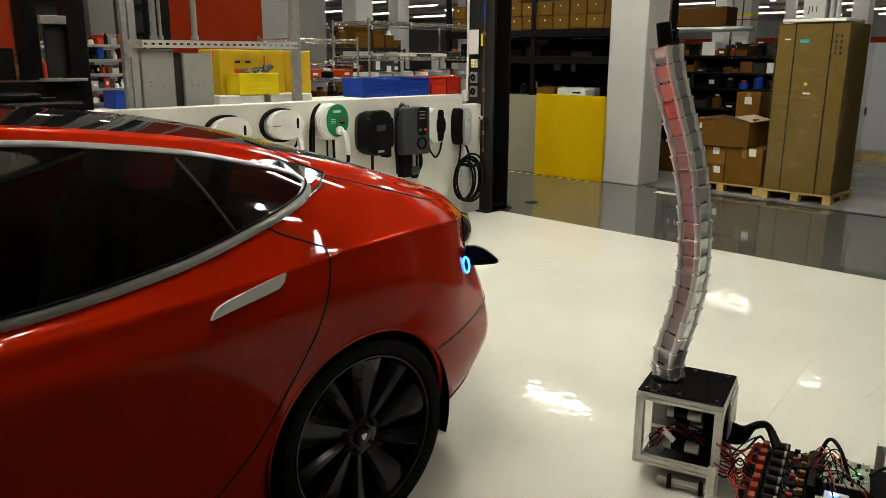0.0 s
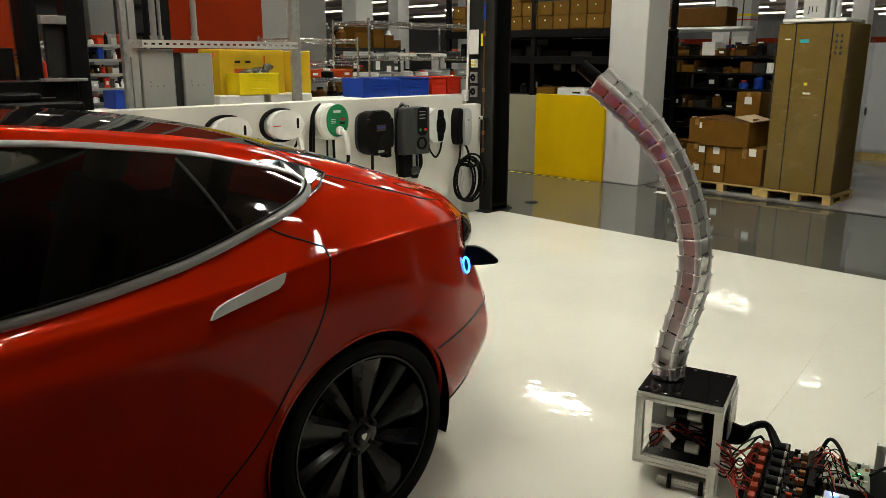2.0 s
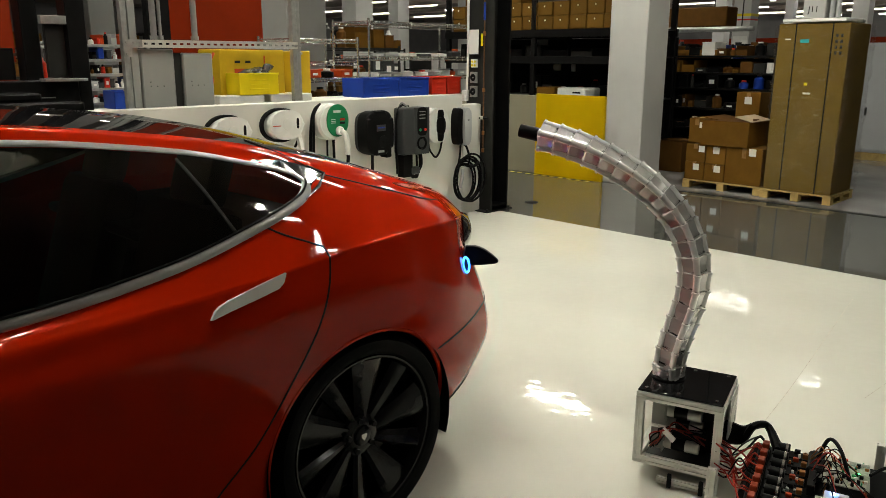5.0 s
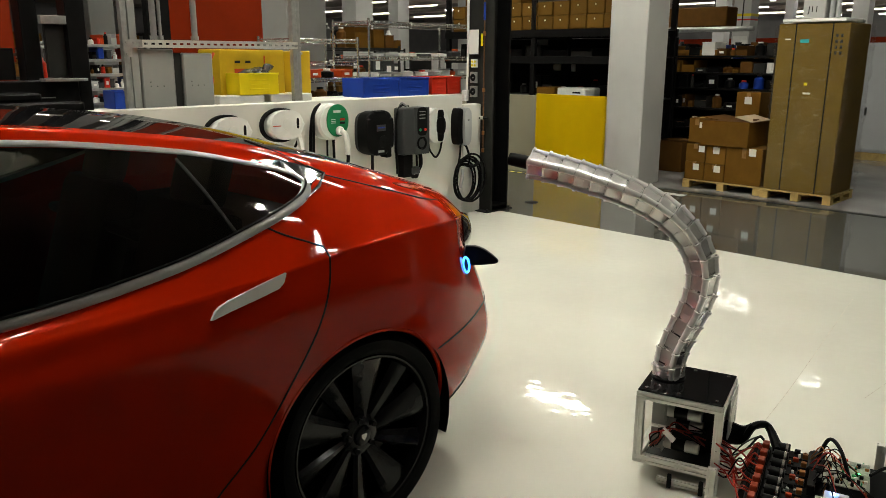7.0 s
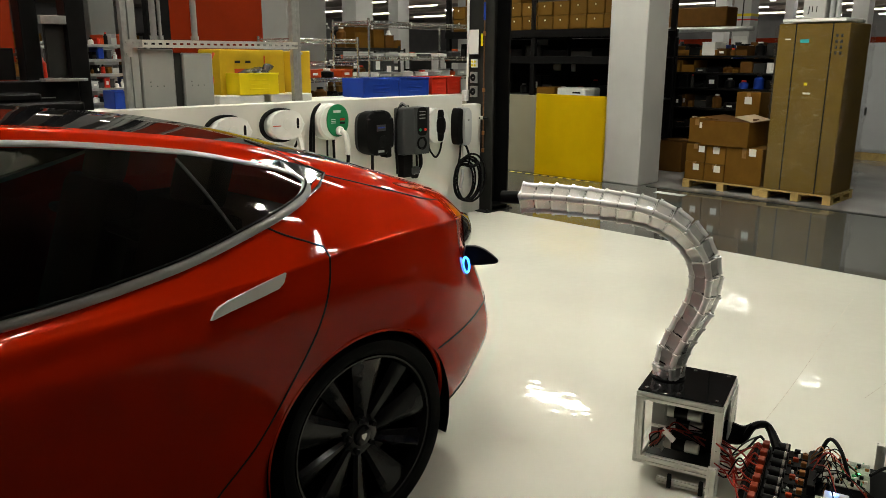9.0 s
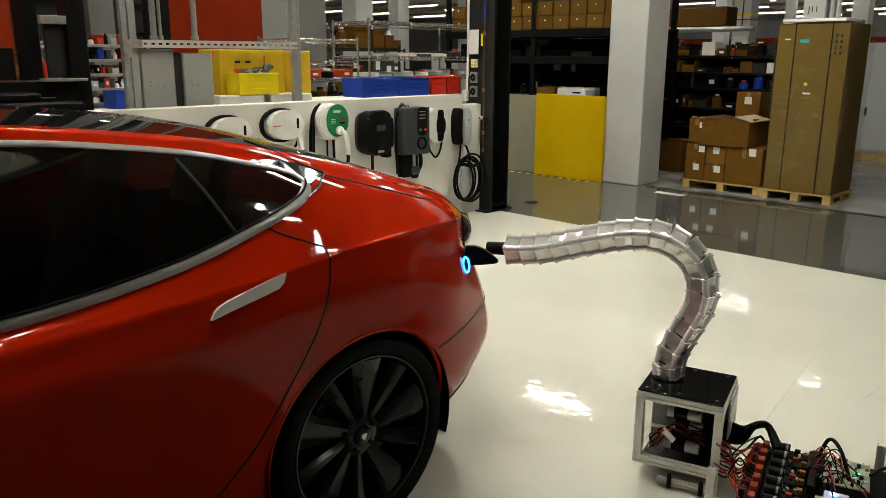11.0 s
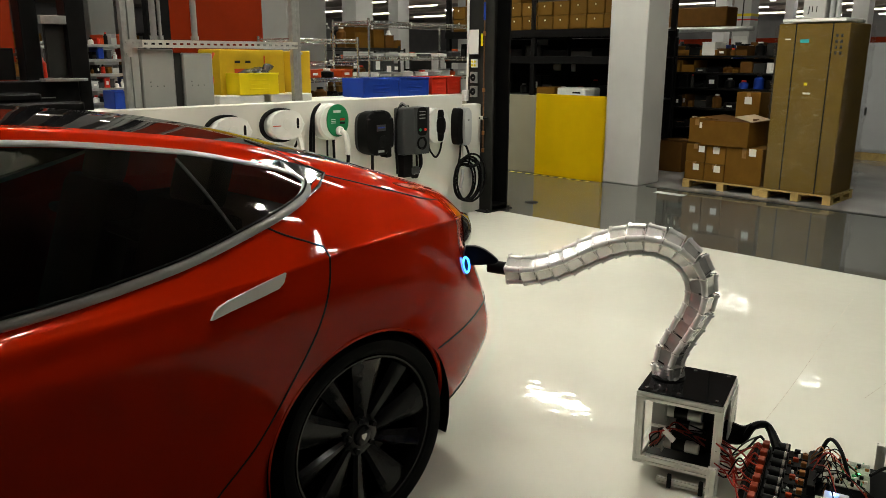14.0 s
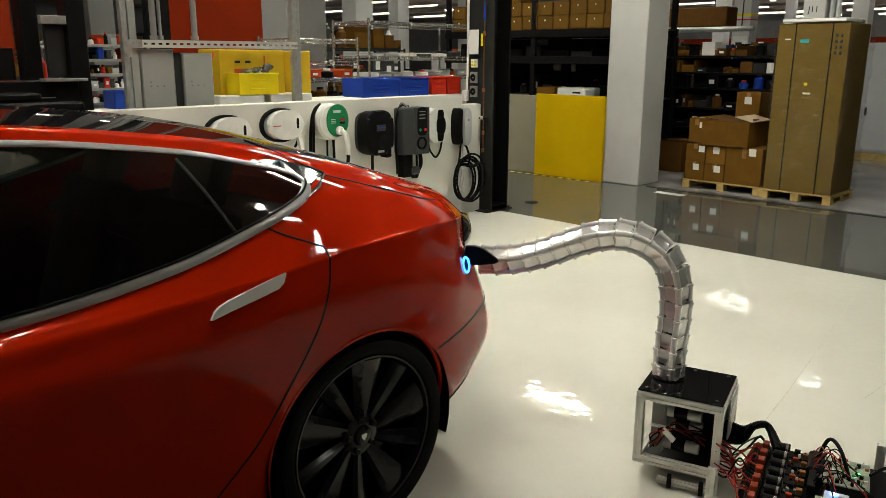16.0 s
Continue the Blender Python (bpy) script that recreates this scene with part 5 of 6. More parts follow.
def strut_frame():
    r = thing("strut_frame", "galvanised strut frame carrying two grey electrical panels", "frame", pose(0, 5.56, 0))
    part("upright", box(2.43, 0.0, 0, 2.475, 0.05, 5.2, 0.003), "galv", r)
    part("upright", box(2.49, 0.02, 0, 2.545, 0.08, 5.2, 0.003), "grey_panel", r)
    part("upright", box(3.865, 0.0, 0, 3.91, 0.05, 5.2, 0.003), "galv", r)
    part("upright", box(3.915, 0.015, 0, 3.955, 0.06, 5.2, 0.003), "galv", r)
    part("strut", slotted_bar(2.44, 3.90, 1.635, 1.69, -0.02, 0.02), "alu", r, "slotted strut channel")
    part("angle_plate", outline(bmesh.new(), [(2.425, 1.69), (2.56, 1.69), (2.56, 1.64), (2.485, 1.635), (2.48, 1.57), (2.425, 1.57)], 0.005, pose(0, -0.022, 0)), "galv", r)
    for x, z in ((2.445, 1.67), (2.50, 1.67), (2.545, 1.67), (2.445, 1.59), (3.875, 1.66), (3.925, 1.66), (3.925, 1.60)):
        part("bolt", cyl(bmesh.new(), (x, -0.024, z), (x, -0.036, z), 0.011, 6), "galv", r)
    for x0, x1, zt in ((2.56, 2.815, 1.628), (2.885, 3.13, 1.60)):
        p = part("panel", box(x0, 0.02, 0.4, x1, 0.12, zt, 0.008), "grey_panel", r, "plain grey electrical cabinet")
        for i in range(4):
            part("screw_hole", cyl(bmesh.new(), (x0 + 0.06 + 0.05 * (i % 3), 0.02, 1.36 + 0.03 * (i // 3)), (x0 + 0.06 + 0.05 * (i % 3), 0.017, 1.36 + 0.03 * (i // 3)), 0.004, 8), "steel_black", p)
    part("panel_gap", box(2.82, 0.04, 0.4, 2.88, 0.10, 1.60), "steel_dark", r)
    for x, rr in ((2.665, 0.022), (2.715, 0.012), (2.985, 0.022)):
        part("conduit", cyl(bmesh.new(), (x, 0.0, 1.692), (x, 0.0, 5.2), rr, 14), "galv", r, "steel conduit pipe", smooth=True)
        part("conduit_collar", cyl(bmesh.new(), (x, 0.0, 1.692), (x, 0.0, 1.72), rr + 0.008, 14), "galv", r)


def crate(name, label, material, w, d, h, m, group="", cat="bin", lip=0.012, front=1.0):
    """An open tapered plastic bin."""
    r = thing(name, label, cat, m, group)
    t = 0.006
    bm = bmesh.new()
    bx(bm, 0.01, 0.01, 0, w - 0.01, d - 0.01, t)
    part("base", bm, material, r)
    for i, (x0, y0, x1, y1) in enumerate(((0, 0, w, t), (0, d - t, w, d), (0, t, t, d - t), (w - t, t, w, d - t))):
        part("side", box(x0, y0, t * 0.5, x1, y1, h * (front if i == 0 else 1.0), 0.002), material, r)
    part("rim", box(-lip, -lip, h * front - 0.015, w + lip, -0.0005, h * front + 0.001, 0.004), material, r)
    for k in range(3):
        part("rib", box(w * 0.25, -0.006, h * (0.25 + 0.2 * k), w * 0.75, -0.0008, h * (0.25 + 0.2 * k) + 0.008, 0.002), material, r)
    return r


def carton(w, d, h, m, label="plain brown cardboard carton", group="", tape=True, tag=None, material="card", name="carton"):
    """A closed carton, its front along -x; tag: where the label sits, (y, z, size)."""
    r = thing(name, label, "carton", m, group)
    part("box", box(0, 0, 0, d, w, h, 0.006), material, r)
    if tape:
        part("tape", box(-0.0015, w / 2 - 0.025, h * 0.72, -0.0005, w / 2 + 0.025, h - 0.004), "tape", r, "brown packing tape")
        part("tape_top", box(0.004, w / 2 - 0.025, h + 0.0003, d - 0.004, w / 2 + 0.025, h + 0.0015), "tape", r)
        part("flap_seam", box(0.004, w / 2 - 0.0015, h + 0.0016, d - 0.004, w / 2 + 0.0015, h + 0.0022), "gap", r)
    if tag:
        y, z, s = tag
        part("shipping_label", box(-0.003, y - s / 2, z - s / 2, -0.001, y + s / 2, z + s / 2), "label", r, "white shipping label")
    return r


def wire_shelf(x0, x1, y0, y1, zs, label):
    r = thing("wire_shelf", label, "shelf")
    for x in (x0, x1):
        for y in (y0, y1):
            p = part("post", cyl(bmesh.new(), (x, y, 0), (x, y, max(zs) + 0.03), 0.0125, 10), "chrome_wire", r, "chrome shelf post", smooth=True)
            rings = bmesh.new()
            for k in range(int(max(zs) / 0.1)):
                cyl(rings, (x, y, 0.1 * k + 0.05), (x, y, 0.1 * k + 0.056), 0.0145, 8)
            part("groove_rings", rings, "chrome_wire", p)["kind"] = "stuff"
    for z in zs:
        bm = bmesh.new()
        for y in (y0, y1):
            cyl(bm, (x0, y, z), (x1, y, z), 0.005, 6)
            cyl(bm, (x0, y, z - 0.032), (x1, y, z - 0.032), 0.005, 6)
            n = int((x1 - x0) / 0.05)
            pts = [Vector((x0 + (x1 - x0) * i / (2 * n), y, z - (0.032 if i % 2 else 0.0))) for i in range(2 * n + 1)]
            tube(bm, pts, 0.003, 5)
        for x in (x0, x1):
            cyl(bm, (x, y0, z), (x, y1, z), 0.005, 6)
            cyl(bm, (x, y0, z - 0.032), (x, y1, z - 0.032), 0.005, 6)
        for i in range(1, int((x1 - x0) / 0.06)):
            x = x0 + i * 0.06
            cyl(bm, (x, y0, z + 0.004), (x, y1, z + 0.004), 0.003, 5, caps=False)
        part("wire_deck", bm, "chrome_wire", r, "chrome wire deck")["kind"] = "stuff"
    return r


CLUTTER = ("bin_red", "bin_blue", "black", "white_plastic", "card", "orange", "grey_plastic", "steel_dark", "silver_plastic", "card_dark", "black", "label")


def clutter(x0, y0, x1, y1, z, n, rnd, hmin=0.05, hmax=0.2, along="x", palette=CLUTTER, size=(0.08, 0.22)):
    """Loose boxes, bins and tins standing side by side on a shelf."""
    a, a1 = (x0, x1) if along == "x" else (y0, y1)
    deep = (y1 - y0) if along == "x" else (x1 - x0)
    while a < a1 - 0.05 and n > 0:
        n -= 1
        w = min(rnd.uniform(*size), a1 - a)
        h, d = rnd.uniform(hmin, hmax), deep * rnd.uniform(0.5, 0.9)
        m = rnd.choice(palette)
        p = pose(a, y0, z) if along == "x" else pose(x0, a + w, z, 0, 0, -90)
        kind = rnd.random()
        say = {"bin_red": "red", "bin_blue": "blue", "black": "black", "white_plastic": "white", "card": "brown", "orange": "orange", "grey_plastic": "grey",
               "steel_dark": "dark grey", "silver_plastic": "silver", "card_dark": "dark brown", "label": "white", "bin_yellow": "yellow"}[m]
        if kind < 0.45:
            o = thing("storage_box", f"small {say} storage box on a shelf", "box", p, "shelf clutter")
            part("box", box(0, 0, 0.0, w * 0.94, d, h, 0.006), m, o)
            part("lid", box(-0.004, -0.004, h + 0.0005, w * 0.94 + 0.004, d + 0.004, h + 0.012, 0.004), m, o)
            if rnd.random() < 0.5:
                part("tag", box(w * 0.25, -0.003, h * 0.35, w * 0.65, -0.0008, h * 0.7), "label", o)
        elif kind < 0.75:
            o = thing("parts_bin", f"open {say} parts bin on a shelf", "bin", p, "shelf clutter")
            bm = bmesh.new()
            bx(bm, 0, 0, 0, w * 0.92, d, 0.005)
            bx(bm, 0, 0, 0.005, w * 0.92, 0.005, h * 0.6)
            bx(bm, 0, d - 0.005, 0.005, w * 0.92, d, h)
            bx(bm, 0, 0.005, 0.005, 0.005, d - 0.005, h)
            bx(bm, w * 0.92 - 0.005, 0.005, 0.005, w * 0.92, d - 0.005, h)
            part("bin_body", bm, m, o)
            part("contents", box(0.007, 0.007, 0.006, w * 0.92 - 0.007, d - 0.007, h * 0.55, 0.01), rnd.choice(("galv", "black", "copper", "steel_dark")), o, "loose metal parts")
        else:
            o = thing("canister", f"{say} canister standing on a shelf", "canister", p, "shelf clutter")
            rad = min(w * 0.42, 0.07)
            part("can", lathe([(0, 0), (0, rad), (h * 0.8, rad), (h * 0.92, rad * 0.55), (h, rad * 0.5), (h, 0)], 14, "Z"), m, o, m=pose(w / 2, rad + 0.01, 0), smooth=True)
            part("cap", lathe([(h, rad * 0.52), (h + 0.02, rad * 0.5), (h + 0.02, 0)], 12, "Z"), rnd.choice(("black", "bin_red", "white_plastic")), o, m=pose(w / 2, rad + 0.01, 0))
        a += w + rnd.uniform(0.0, 0.03)


def shelf_unit(x0, y0, x1, y1, zs, label, material="steel_dark", name="shelf_unit", post=0.03):
    r = thing(name, label, "shelf")
    top = max(zs) + 0.03
    for x in (x0, x1 - post):
        for y in (y0, y1 - post):
            part("upright", box(x, y, 0, x + post, y + post, top, 0.002), material, r)
    for z in zs:
        part("deck", box(x0 + 0.001, y0 + 0.001, z - 0.03, x1 - 0.001, y1 - 0.001, z, 0.003), material, r)
    return r


def behind_partition():
    rnd = random.Random(11)
    b = thing("workbench", "white-topped workbench behind the partition", "workbench")
    part("benchtop", box(3.15, 5.62, 1.16, 6.0, 6.15, 1.20, 0.004), "white_wall", b)
    for x in (3.2, 4.5, 5.9):
        part("leg", box(x, 5.68, 0, x + 0.05, 5.73, 1.16, 0.003), "galv", b)
        part("leg", box(x, 6.05, 0, x + 0.05, 6.10, 1.16, 0.003), "galv", b)
    for x0, x1 in ((3.20, 3.62), (3.66, 4.10)):
        carton(0.42, 0.3, 0.065, pose(x1, 5.64, 1.2, 0, 0, 90), "flat white carton lying on the bench", "", False, material="white_plastic")
    bin1 = crate("parts_crate", "bright yellow plastic crate holding a crumpled silver bag", "bin_yellow", 0.37, 0.26, 0.175, pose(3.385, 5.63, 1.268), lip=0.006)
    bag = bmesh.new()
    bmesh.ops.create_icosphere(bag, subdivisions=3, radius=1)
    for v in bag.verts:
        k = 1 + 0.45 * noise.noise(v.co * 2.7)
        v.co = Vector((v.co.x * 0.17 * k + 0.03 * v.co.z, v.co.y * 0.09 * k, v.co.z * 0.06 * k + (0.05 if v.co.x > 0.75 else 0)))
    tagged(part("anti_static_bag", bag, "bag", m=pose(3.60, 5.77, 1.415, 0, -8, 0)), "crumpled silver anti-static bag in the crate", "bag")
    y1 = carton(0.62, 0.35, 0.43, pose(3.96, 5.84, 1.2, 0, 0, 90), "large yellow printed carton on the bench", "", False, material="card_yellow")
    for x, z, w, h, m in ((-0.46, 0.33, 0.05, 0.02, "steel_dark"), (-0.36, 0.33, 0.05, 0.02, "steel_dark"), (-0.43, 0.25, 0.12, 0.05, "orange"), (-0.2, 0.28, 0.012, 0.20, "orange")):
        part("print_bar", box(-0.004, -x - w / 2, z - h / 2, -0.0015, -x + w / 2, z + h / 2), m, y1)
    carton(0.18, 0.3, 0.42, pose(4.24, 5.84, 1.2, 0, 0, 90), "narrow yellow carton on the bench", "", False, material="card_yellow")
    tagged(part("orange_strap", tubed([(3.20, 5.75, 1.30), (3.215, 5.75, 1.40), (3.19, 5.75, 1.50), (3.22, 5.76, 1.56), (3.25, 5.77, 1.60)], 0.012, 8, 8), "orange", smooth=True), "orange lifting strap hung behind the panels", "strap")
    for i, (x, w, m, s) in enumerate(((4.72, 0.44, "bin_blue", "blue"), (5.17, 0.40, "bin_blue", "blue"), (5.62, 0.20, "bin_red", "red"), (5.84, 0.20, "bin_red", "red"))):
        crate("storage_bin", f"{s} stacking bin on the bench top", m, w, 0.32, 0.175, pose(x, 5.68, 1.2), "stacking bins on the bench", lip=0.006)
    wire_shelf(5.36, 7.0, 6.35, 6.95, (0.4, 1.10, 1.36, 1.57, 1.93), "chrome wire shelving with a few parts")
    wire_shelf(4.42, 5.25, 6.4, 6.95, (0.4, 1.10, 1.36, 1.52, 1.74), "chrome wire shelving with orange tools")
    clutter(4.5, 6.42, 5.2, 6.9, 1.368, 7, rnd, 0.03, 0.09, palette=("orange", "black", "steel_dark"))
    clutter(5.45, 6.4, 6.9, 6.9, 1.368, 9, rnd, 0.03, 0.06, palette=("silver_plastic", "white_plastic", "steel_dark", "orange"))
    clutter(5.45, 6.4, 6.9, 6.9, 1.578, 8, rnd, 0.02, 0.05, palette=("silver_plastic", "grey_plastic", "white_plastic"))
    clutter(4.5, 6.42, 5.2, 6.9, 1.108, 6, rnd, 0.1, 0.2, palette=("black", "card_dark", "black"))
    # shelving deep behind, seen between lift and frame
    shelf_unit(3.2, 9.0, 4.25, 9.5, (0.3, 0.75, 1.06, 1.22, 1.38, 1.54, 1.70), "grey steel shelving full of coloured parts", "galv")
    for z, h in ((0.75, 0.22), (1.06, 0.11), (1.22, 0.11), (1.38, 0.11), (1.54, 0.12), (1.70, 0.14)):
        clutter(3.25, 9.02, 4.2, 9.4, z + 0.001, 26, rnd, 0.03, h, palette=("bin_red", "black", "bin_blue", "white_plastic", "card_dark", "orange", "silver_plastic", "grey_plastic", "label", "card"), size=(0.035, 0.085))
    crate("storage_bin", "blue stacking bin with an orange cloth on top", "bin_blue", 0.3, 0.3, 0.2, pose(3.62, 8.62, 1.0))
    tagged(part("cloth_bundle", box(0, 0, 0, 0.26, 0.24, 0.11, 0.04, pose(3.78, 8.65, 1.09, 0, 6, 0), seg=3), "card_orange", smooth=True), "folded orange cloth on the bin", "cloth")
    tb = thing("parts_table", "low steel table by the parts shelving", "table", pose(3.3, 8.5, 0))
    part("tabletop", box(0, 0, 0.965, 1.1, 0.46, 0.999, 0.004), "white_wall", tb)
    for x, y in ((0.03, 0.03), (1.03, 0.03), (0.03, 0.40), (1.03, 0.40)):
        part("leg", box(x, y, 0, x + 0.04, y + 0.04, 0.965), "galv", tb)
    shelf_unit(1.0, 9.0, 3.0, 9.5, (0.3, 0.75, 1.10, 1.36, 1.6), "dark steel shelving full of parts", "steel_dark")
    for z in (1.10, 1.36):
        clutter(1.05, 9.02, 2.9, 9.4, z + 0.001, 14, rnd, 0.06, 0.2, size=(0.08, 0.2))
    # racks farther back
    for k, (x0, y0) in enumerate(((6.2, 9.2), (8.9, 12.0), (6.5, 15.0), (9.5, 17.0), (4.2, 14.0))):
        shelf_unit(x0, y0, x0 + 2.2, y0 + 0.6, (0.3, 0.8, 1.25, 1.7), "dark steel rack with cartons", "steel_dark")
        for z in (0.8, 1.25, 1.7):
            clutter(x0 + 0.05, y0 + 0.02, x0 + 2.1, y0 + 0.55, z + 0.001, 9, rnd, 0.15, 0.38, palette=("card", "card_dark", "card", "black", "grey_plastic", "white_plastic"), size=(0.2, 0.4))
    struct("wall_red", box(5.03, 10.0, 0, 6.75, 10.12, CEIL), "red_wall", "dark red painted partition", "wall")
    struct("wall_red_left", box(-1.0, 10.0, 0, 3.10, 10.12, CEIL), "red_wall", "dull red painted partition", "wall")
    struct("wall_black", box(4.72, 10.0, 0.0, 5.027, 10.12, CEIL), "steel_black", "black steel partition edge", "wall")
    struct("column_pale", box(5.18, 13.0, 0, 5.59, 13.5, CEIL + 0.34, 0.012), "column_dark", "grey concrete column behind the parts shelving", "column")
    struct("column_parts", box(5.08, 7.4, 0, 5.62, 7.9, CEIL + 0.34, 0.012), "column_dark", "darker grey concrete column", "column")


# ---------------------------------------------------------------- storage by the aisle
def pallet(w, d, m, group="pallets under cartons", label="pale softwood pallet under cartons"):
    """A pallet w wide along y and d deep along x."""
    r = thing("pallet", label, "pallet", m, group)
    for i in range(6):
        x = i * (d - 0.09) / 5
        part("deck_board", box(x, 0, 0.086, x + 0.09, w, 0.104, 0.003), "pallet", r)
    for y in (0.0, w / 2 - 0.045, w - 0.09):
        part("runner", box(0, y, 0.068, d, y + 0.09, 0.0855, 0.003), "pallet", r)
        part("skid", box(0, y, 0.0, d, y + 0.09, 0.014, 0.003), "pallet", r)
        for x in (0.0, d / 2 - 0.05, d - 0.1):
            part("block", box(x, y, 0.0145, x + 0.1, y + 0.09, 0.0675, 0.003), "pallet", r)
    return r


def aisle_storage():
    pallet(0.98, 0.85, pose(8.95, 3.61, 0))
    g = "cartons stacked on the pallet"
    s = "brown cardboard carton with a white label on the pallet"
    carton(0.25, 0.38, 0.22, pose(8.96, 4.33, 0.105), s, g, tag=(0.10, 0.16, 0.075))
    carton(0.25, 0.38, 0.22, pose(8.965, 4.33, 0.327), s, g, tag=(0.045, 0.16, 0.075))
    carton(0.25, 0.38, 0.21, pose(8.96, 4.07, 0.105), s, g, tag=(0.09, 0.155, 0.08))
    carton(0.25, 0.38, 0.225, pose(8.97, 4.07, 0.317), s, g, tag=(0.12, 0.165, 0.08))
    carton(0.44, 0.60, 0.44, pose(8.955, 3.62, 0.105), "large brown carton with a white label on the pallet", g, tag=(0.12, 0.39, 0.085))
    carton(0.20, 0.34, 0.30, pose(9.0, 4.38, 0.552), s, g, tag=(0.03, 0.22, 0.07))
    carton(0.25, 0.38, 0.43, pose(9.4, 4.30, 0.105), "plain brown carton at the back of the pallet", g)
    # open carton on top
    o = thing("open_carton", "open brown carton with its flaps up, on the stack", "carton", pose(8.93, 3.80, 0.546))
    w, d, h, t = 0.58, 0.62, 0.29, 0.006
    part("box_base", box(0, 0, 0, d, w, t), "card", o)
    for x0, y0, x1, y1 in ((0, 0, t, w), (d - t, 0, d, w), (t, 0, d - t, t), (t, w - t, d - t, w)):
        part("side", box(x0, y0, t, x1, y1, h), "card", o)
    part("flap", box(0, 0, 0, 0.26, w, t, 0, pose(0.0, 0, h, 0, -6, 0)), "card_dark", o)
    part("flap", box(0, 0, 0, d * 0.9, 0.22, t, 0, pose(0.02, -0.02, h + 0.004, 14, 0, 0)), "card_pale", o, "pale inner flap")
    part("flap", box(0, 0, 0, d * 0.9, 0.2, t, 0, pose(0.02, w - 0.2, h + 0.01, 8, 0, 0)), "card_dark", o)
    carton(0.34, 0.30, 0.69, pose(9.60, 3.96, 0.105), "brown carton behind the stack", g, tag=(0.12, 0.15, 0.1))
    carton(0.30, 0.30, 0.36, pose(9.60, 3.98, 0.796), "brown carton on top of another", g, tag=(0.15, 0.26, 0.09))
    carton(0.42, 0.45, 0.43, pose(10.05, 5.20, 0.0), "dark brown open-topped carton on the floor", "", tape=False, material="card_dark")
    # tall wrapped carton
    pallet(0.78, 0.72, pose(8.90, 2.81, 0))
    r = thing("tall_carton", "tall brown carton strapped and wrapped in clear film", "carton", pose(8.92, 2.83, 0.105))
    part("box", box(0, 0, 0, 0.66, 0.74, 1.83, 0.008), "card_tall", r)
    for y in (0.17, 0.55):
        part("strap", box(-0.004, y - 0.007, 0.0, -0.001, y + 0.007, 1.834), "black", r, "black plastic strap")
        part("strap_top", box(-0.004, y - 0.007, 1.8345, 0.66, y + 0.007, 1.837), "black", r)
    part("foam_cap", box(-0.03, 0.04, 1.8395, 0.6, 0.70, 1.880, 0.014, seg=2), "white_plastic", r, "white foam cap", smooth=True)
    for y, z, w2, h2, m2 in ((0.63, 1.665, 0.06, 0.012, "label"), (0.45, 1.645, 0.09, 0.035, "cyan"), (0.39, 1.19, 0.035, 0.03, "bin_yellow"), (0.37, 1.09, 0.08, 0.02, "label")):
        part("sticker", box(-0.004, y - w2 / 2, z - h2 / 2, -0.001, y + w2 / 2, z + h2 / 2), m2, r)
    for k in range(4):
        for j in range(2):
            part("print_bar", box(-0.004, 0.06 + 0.05 * j, 1.68 - 0.06 * k, -0.001, 0.085 + 0.05 * j, 1.715 - 0.06 * k), "steel_dark", r)
    film = bmesh.new()
    n, mz = 132, 110
    rows = []
    for j in range(mz + 1):
        z = 0.01 + 1.80 * j / mz
        row = []
        for i in range(n):
            a = 2 * math.pi * i / n
            c, s2 = math.cos(a), math.sin(a)
            k = 1 / max(abs(c) / 0.36, abs(s2) / 0.40)
            x, y = c * k, s2 * k
            amp = 0.045 if y < -0.38 or x > 0.34 else 0.007
            w3 = amp * (1 + noise.noise(Vector((x * 6, y * 6, z * 9))) + 0.8 * noise.noise(Vector((x * 22 + z * 14, y * 22 + z * 9, z * 38))))
            row.append(film.verts.new((0.33 + x * (1 + w3), 0.37 + y * (1 + w3), z)))
        rows.append(row)
    for A, B in zip(rows, rows[1:]):
        for i in range(n):
            film.faces.new((A[i], A[(i + 1) % n], B[(i + 1) % n], B[i]))
    fo = part("stretch_film", film, "film", r, "wrinkled clear stretch film", smooth=True, angle=80)
    fo.visible_shadow = False
    tagged(part("foam_board", box(0, 0, 0, 0.03, 0.16, 0.42, 0.004, pose(9.70, 3.66, 1.58, 0, 0, 0)), "white_plastic"), "white foam board leaning beside the tall carton", "foam board")
    tagged(part("foam_board_rest", box(9.60, 3.64, 0.0, 9.80, 3.86, 1.58, 0.004), "steel_dark"), "dark grey steel cabinet behind the tall carton", "cabinet")
    # column behind with its bay mark
    for y in (3.335, 3.405):
        tagged(part("conduit", cyl(bmesh.new(), (10.02, y, 0), (10.02, y, CEIL + 0.3), 0.03, 14), "silver_plastic", smooth=True), "pale grey conduit beside the bay column", "conduit")
    struct("column_bay", box(9.95, 3.46, 0, 10.45, 3.72, CEIL + 0.34, 0.012), "column", "pale grey concrete column with a bay mark", "column")
    txt = bpy.data.curves.new("bay_mark", "FONT")
    txt.body, txt.size, txt.extrude = "J11", 0.10, 0.001
    t = new("bay_mark", txt)
    t.matrix_basis = pose(9.946, 3.66, 2.10, 90, 0, -90)
    txt.materials.append(M["steel_dark"])
    tagged(t, "dark painted bay letters on the column", "sign")
    # white cabinet
    c = thing("white_cabinet", "white steel cabinet standing on a low pallet", "cabinet", pose(13.4, 2.3, 0))
    part("plinth", box(0.02, 0.02, 0.0, 0.68, 1.78, 0.12), "pallet", c)
    part("body", box(0, 0, 0.122, 0.7, 1.8, 1.80, 0.006), "cabinet", c)
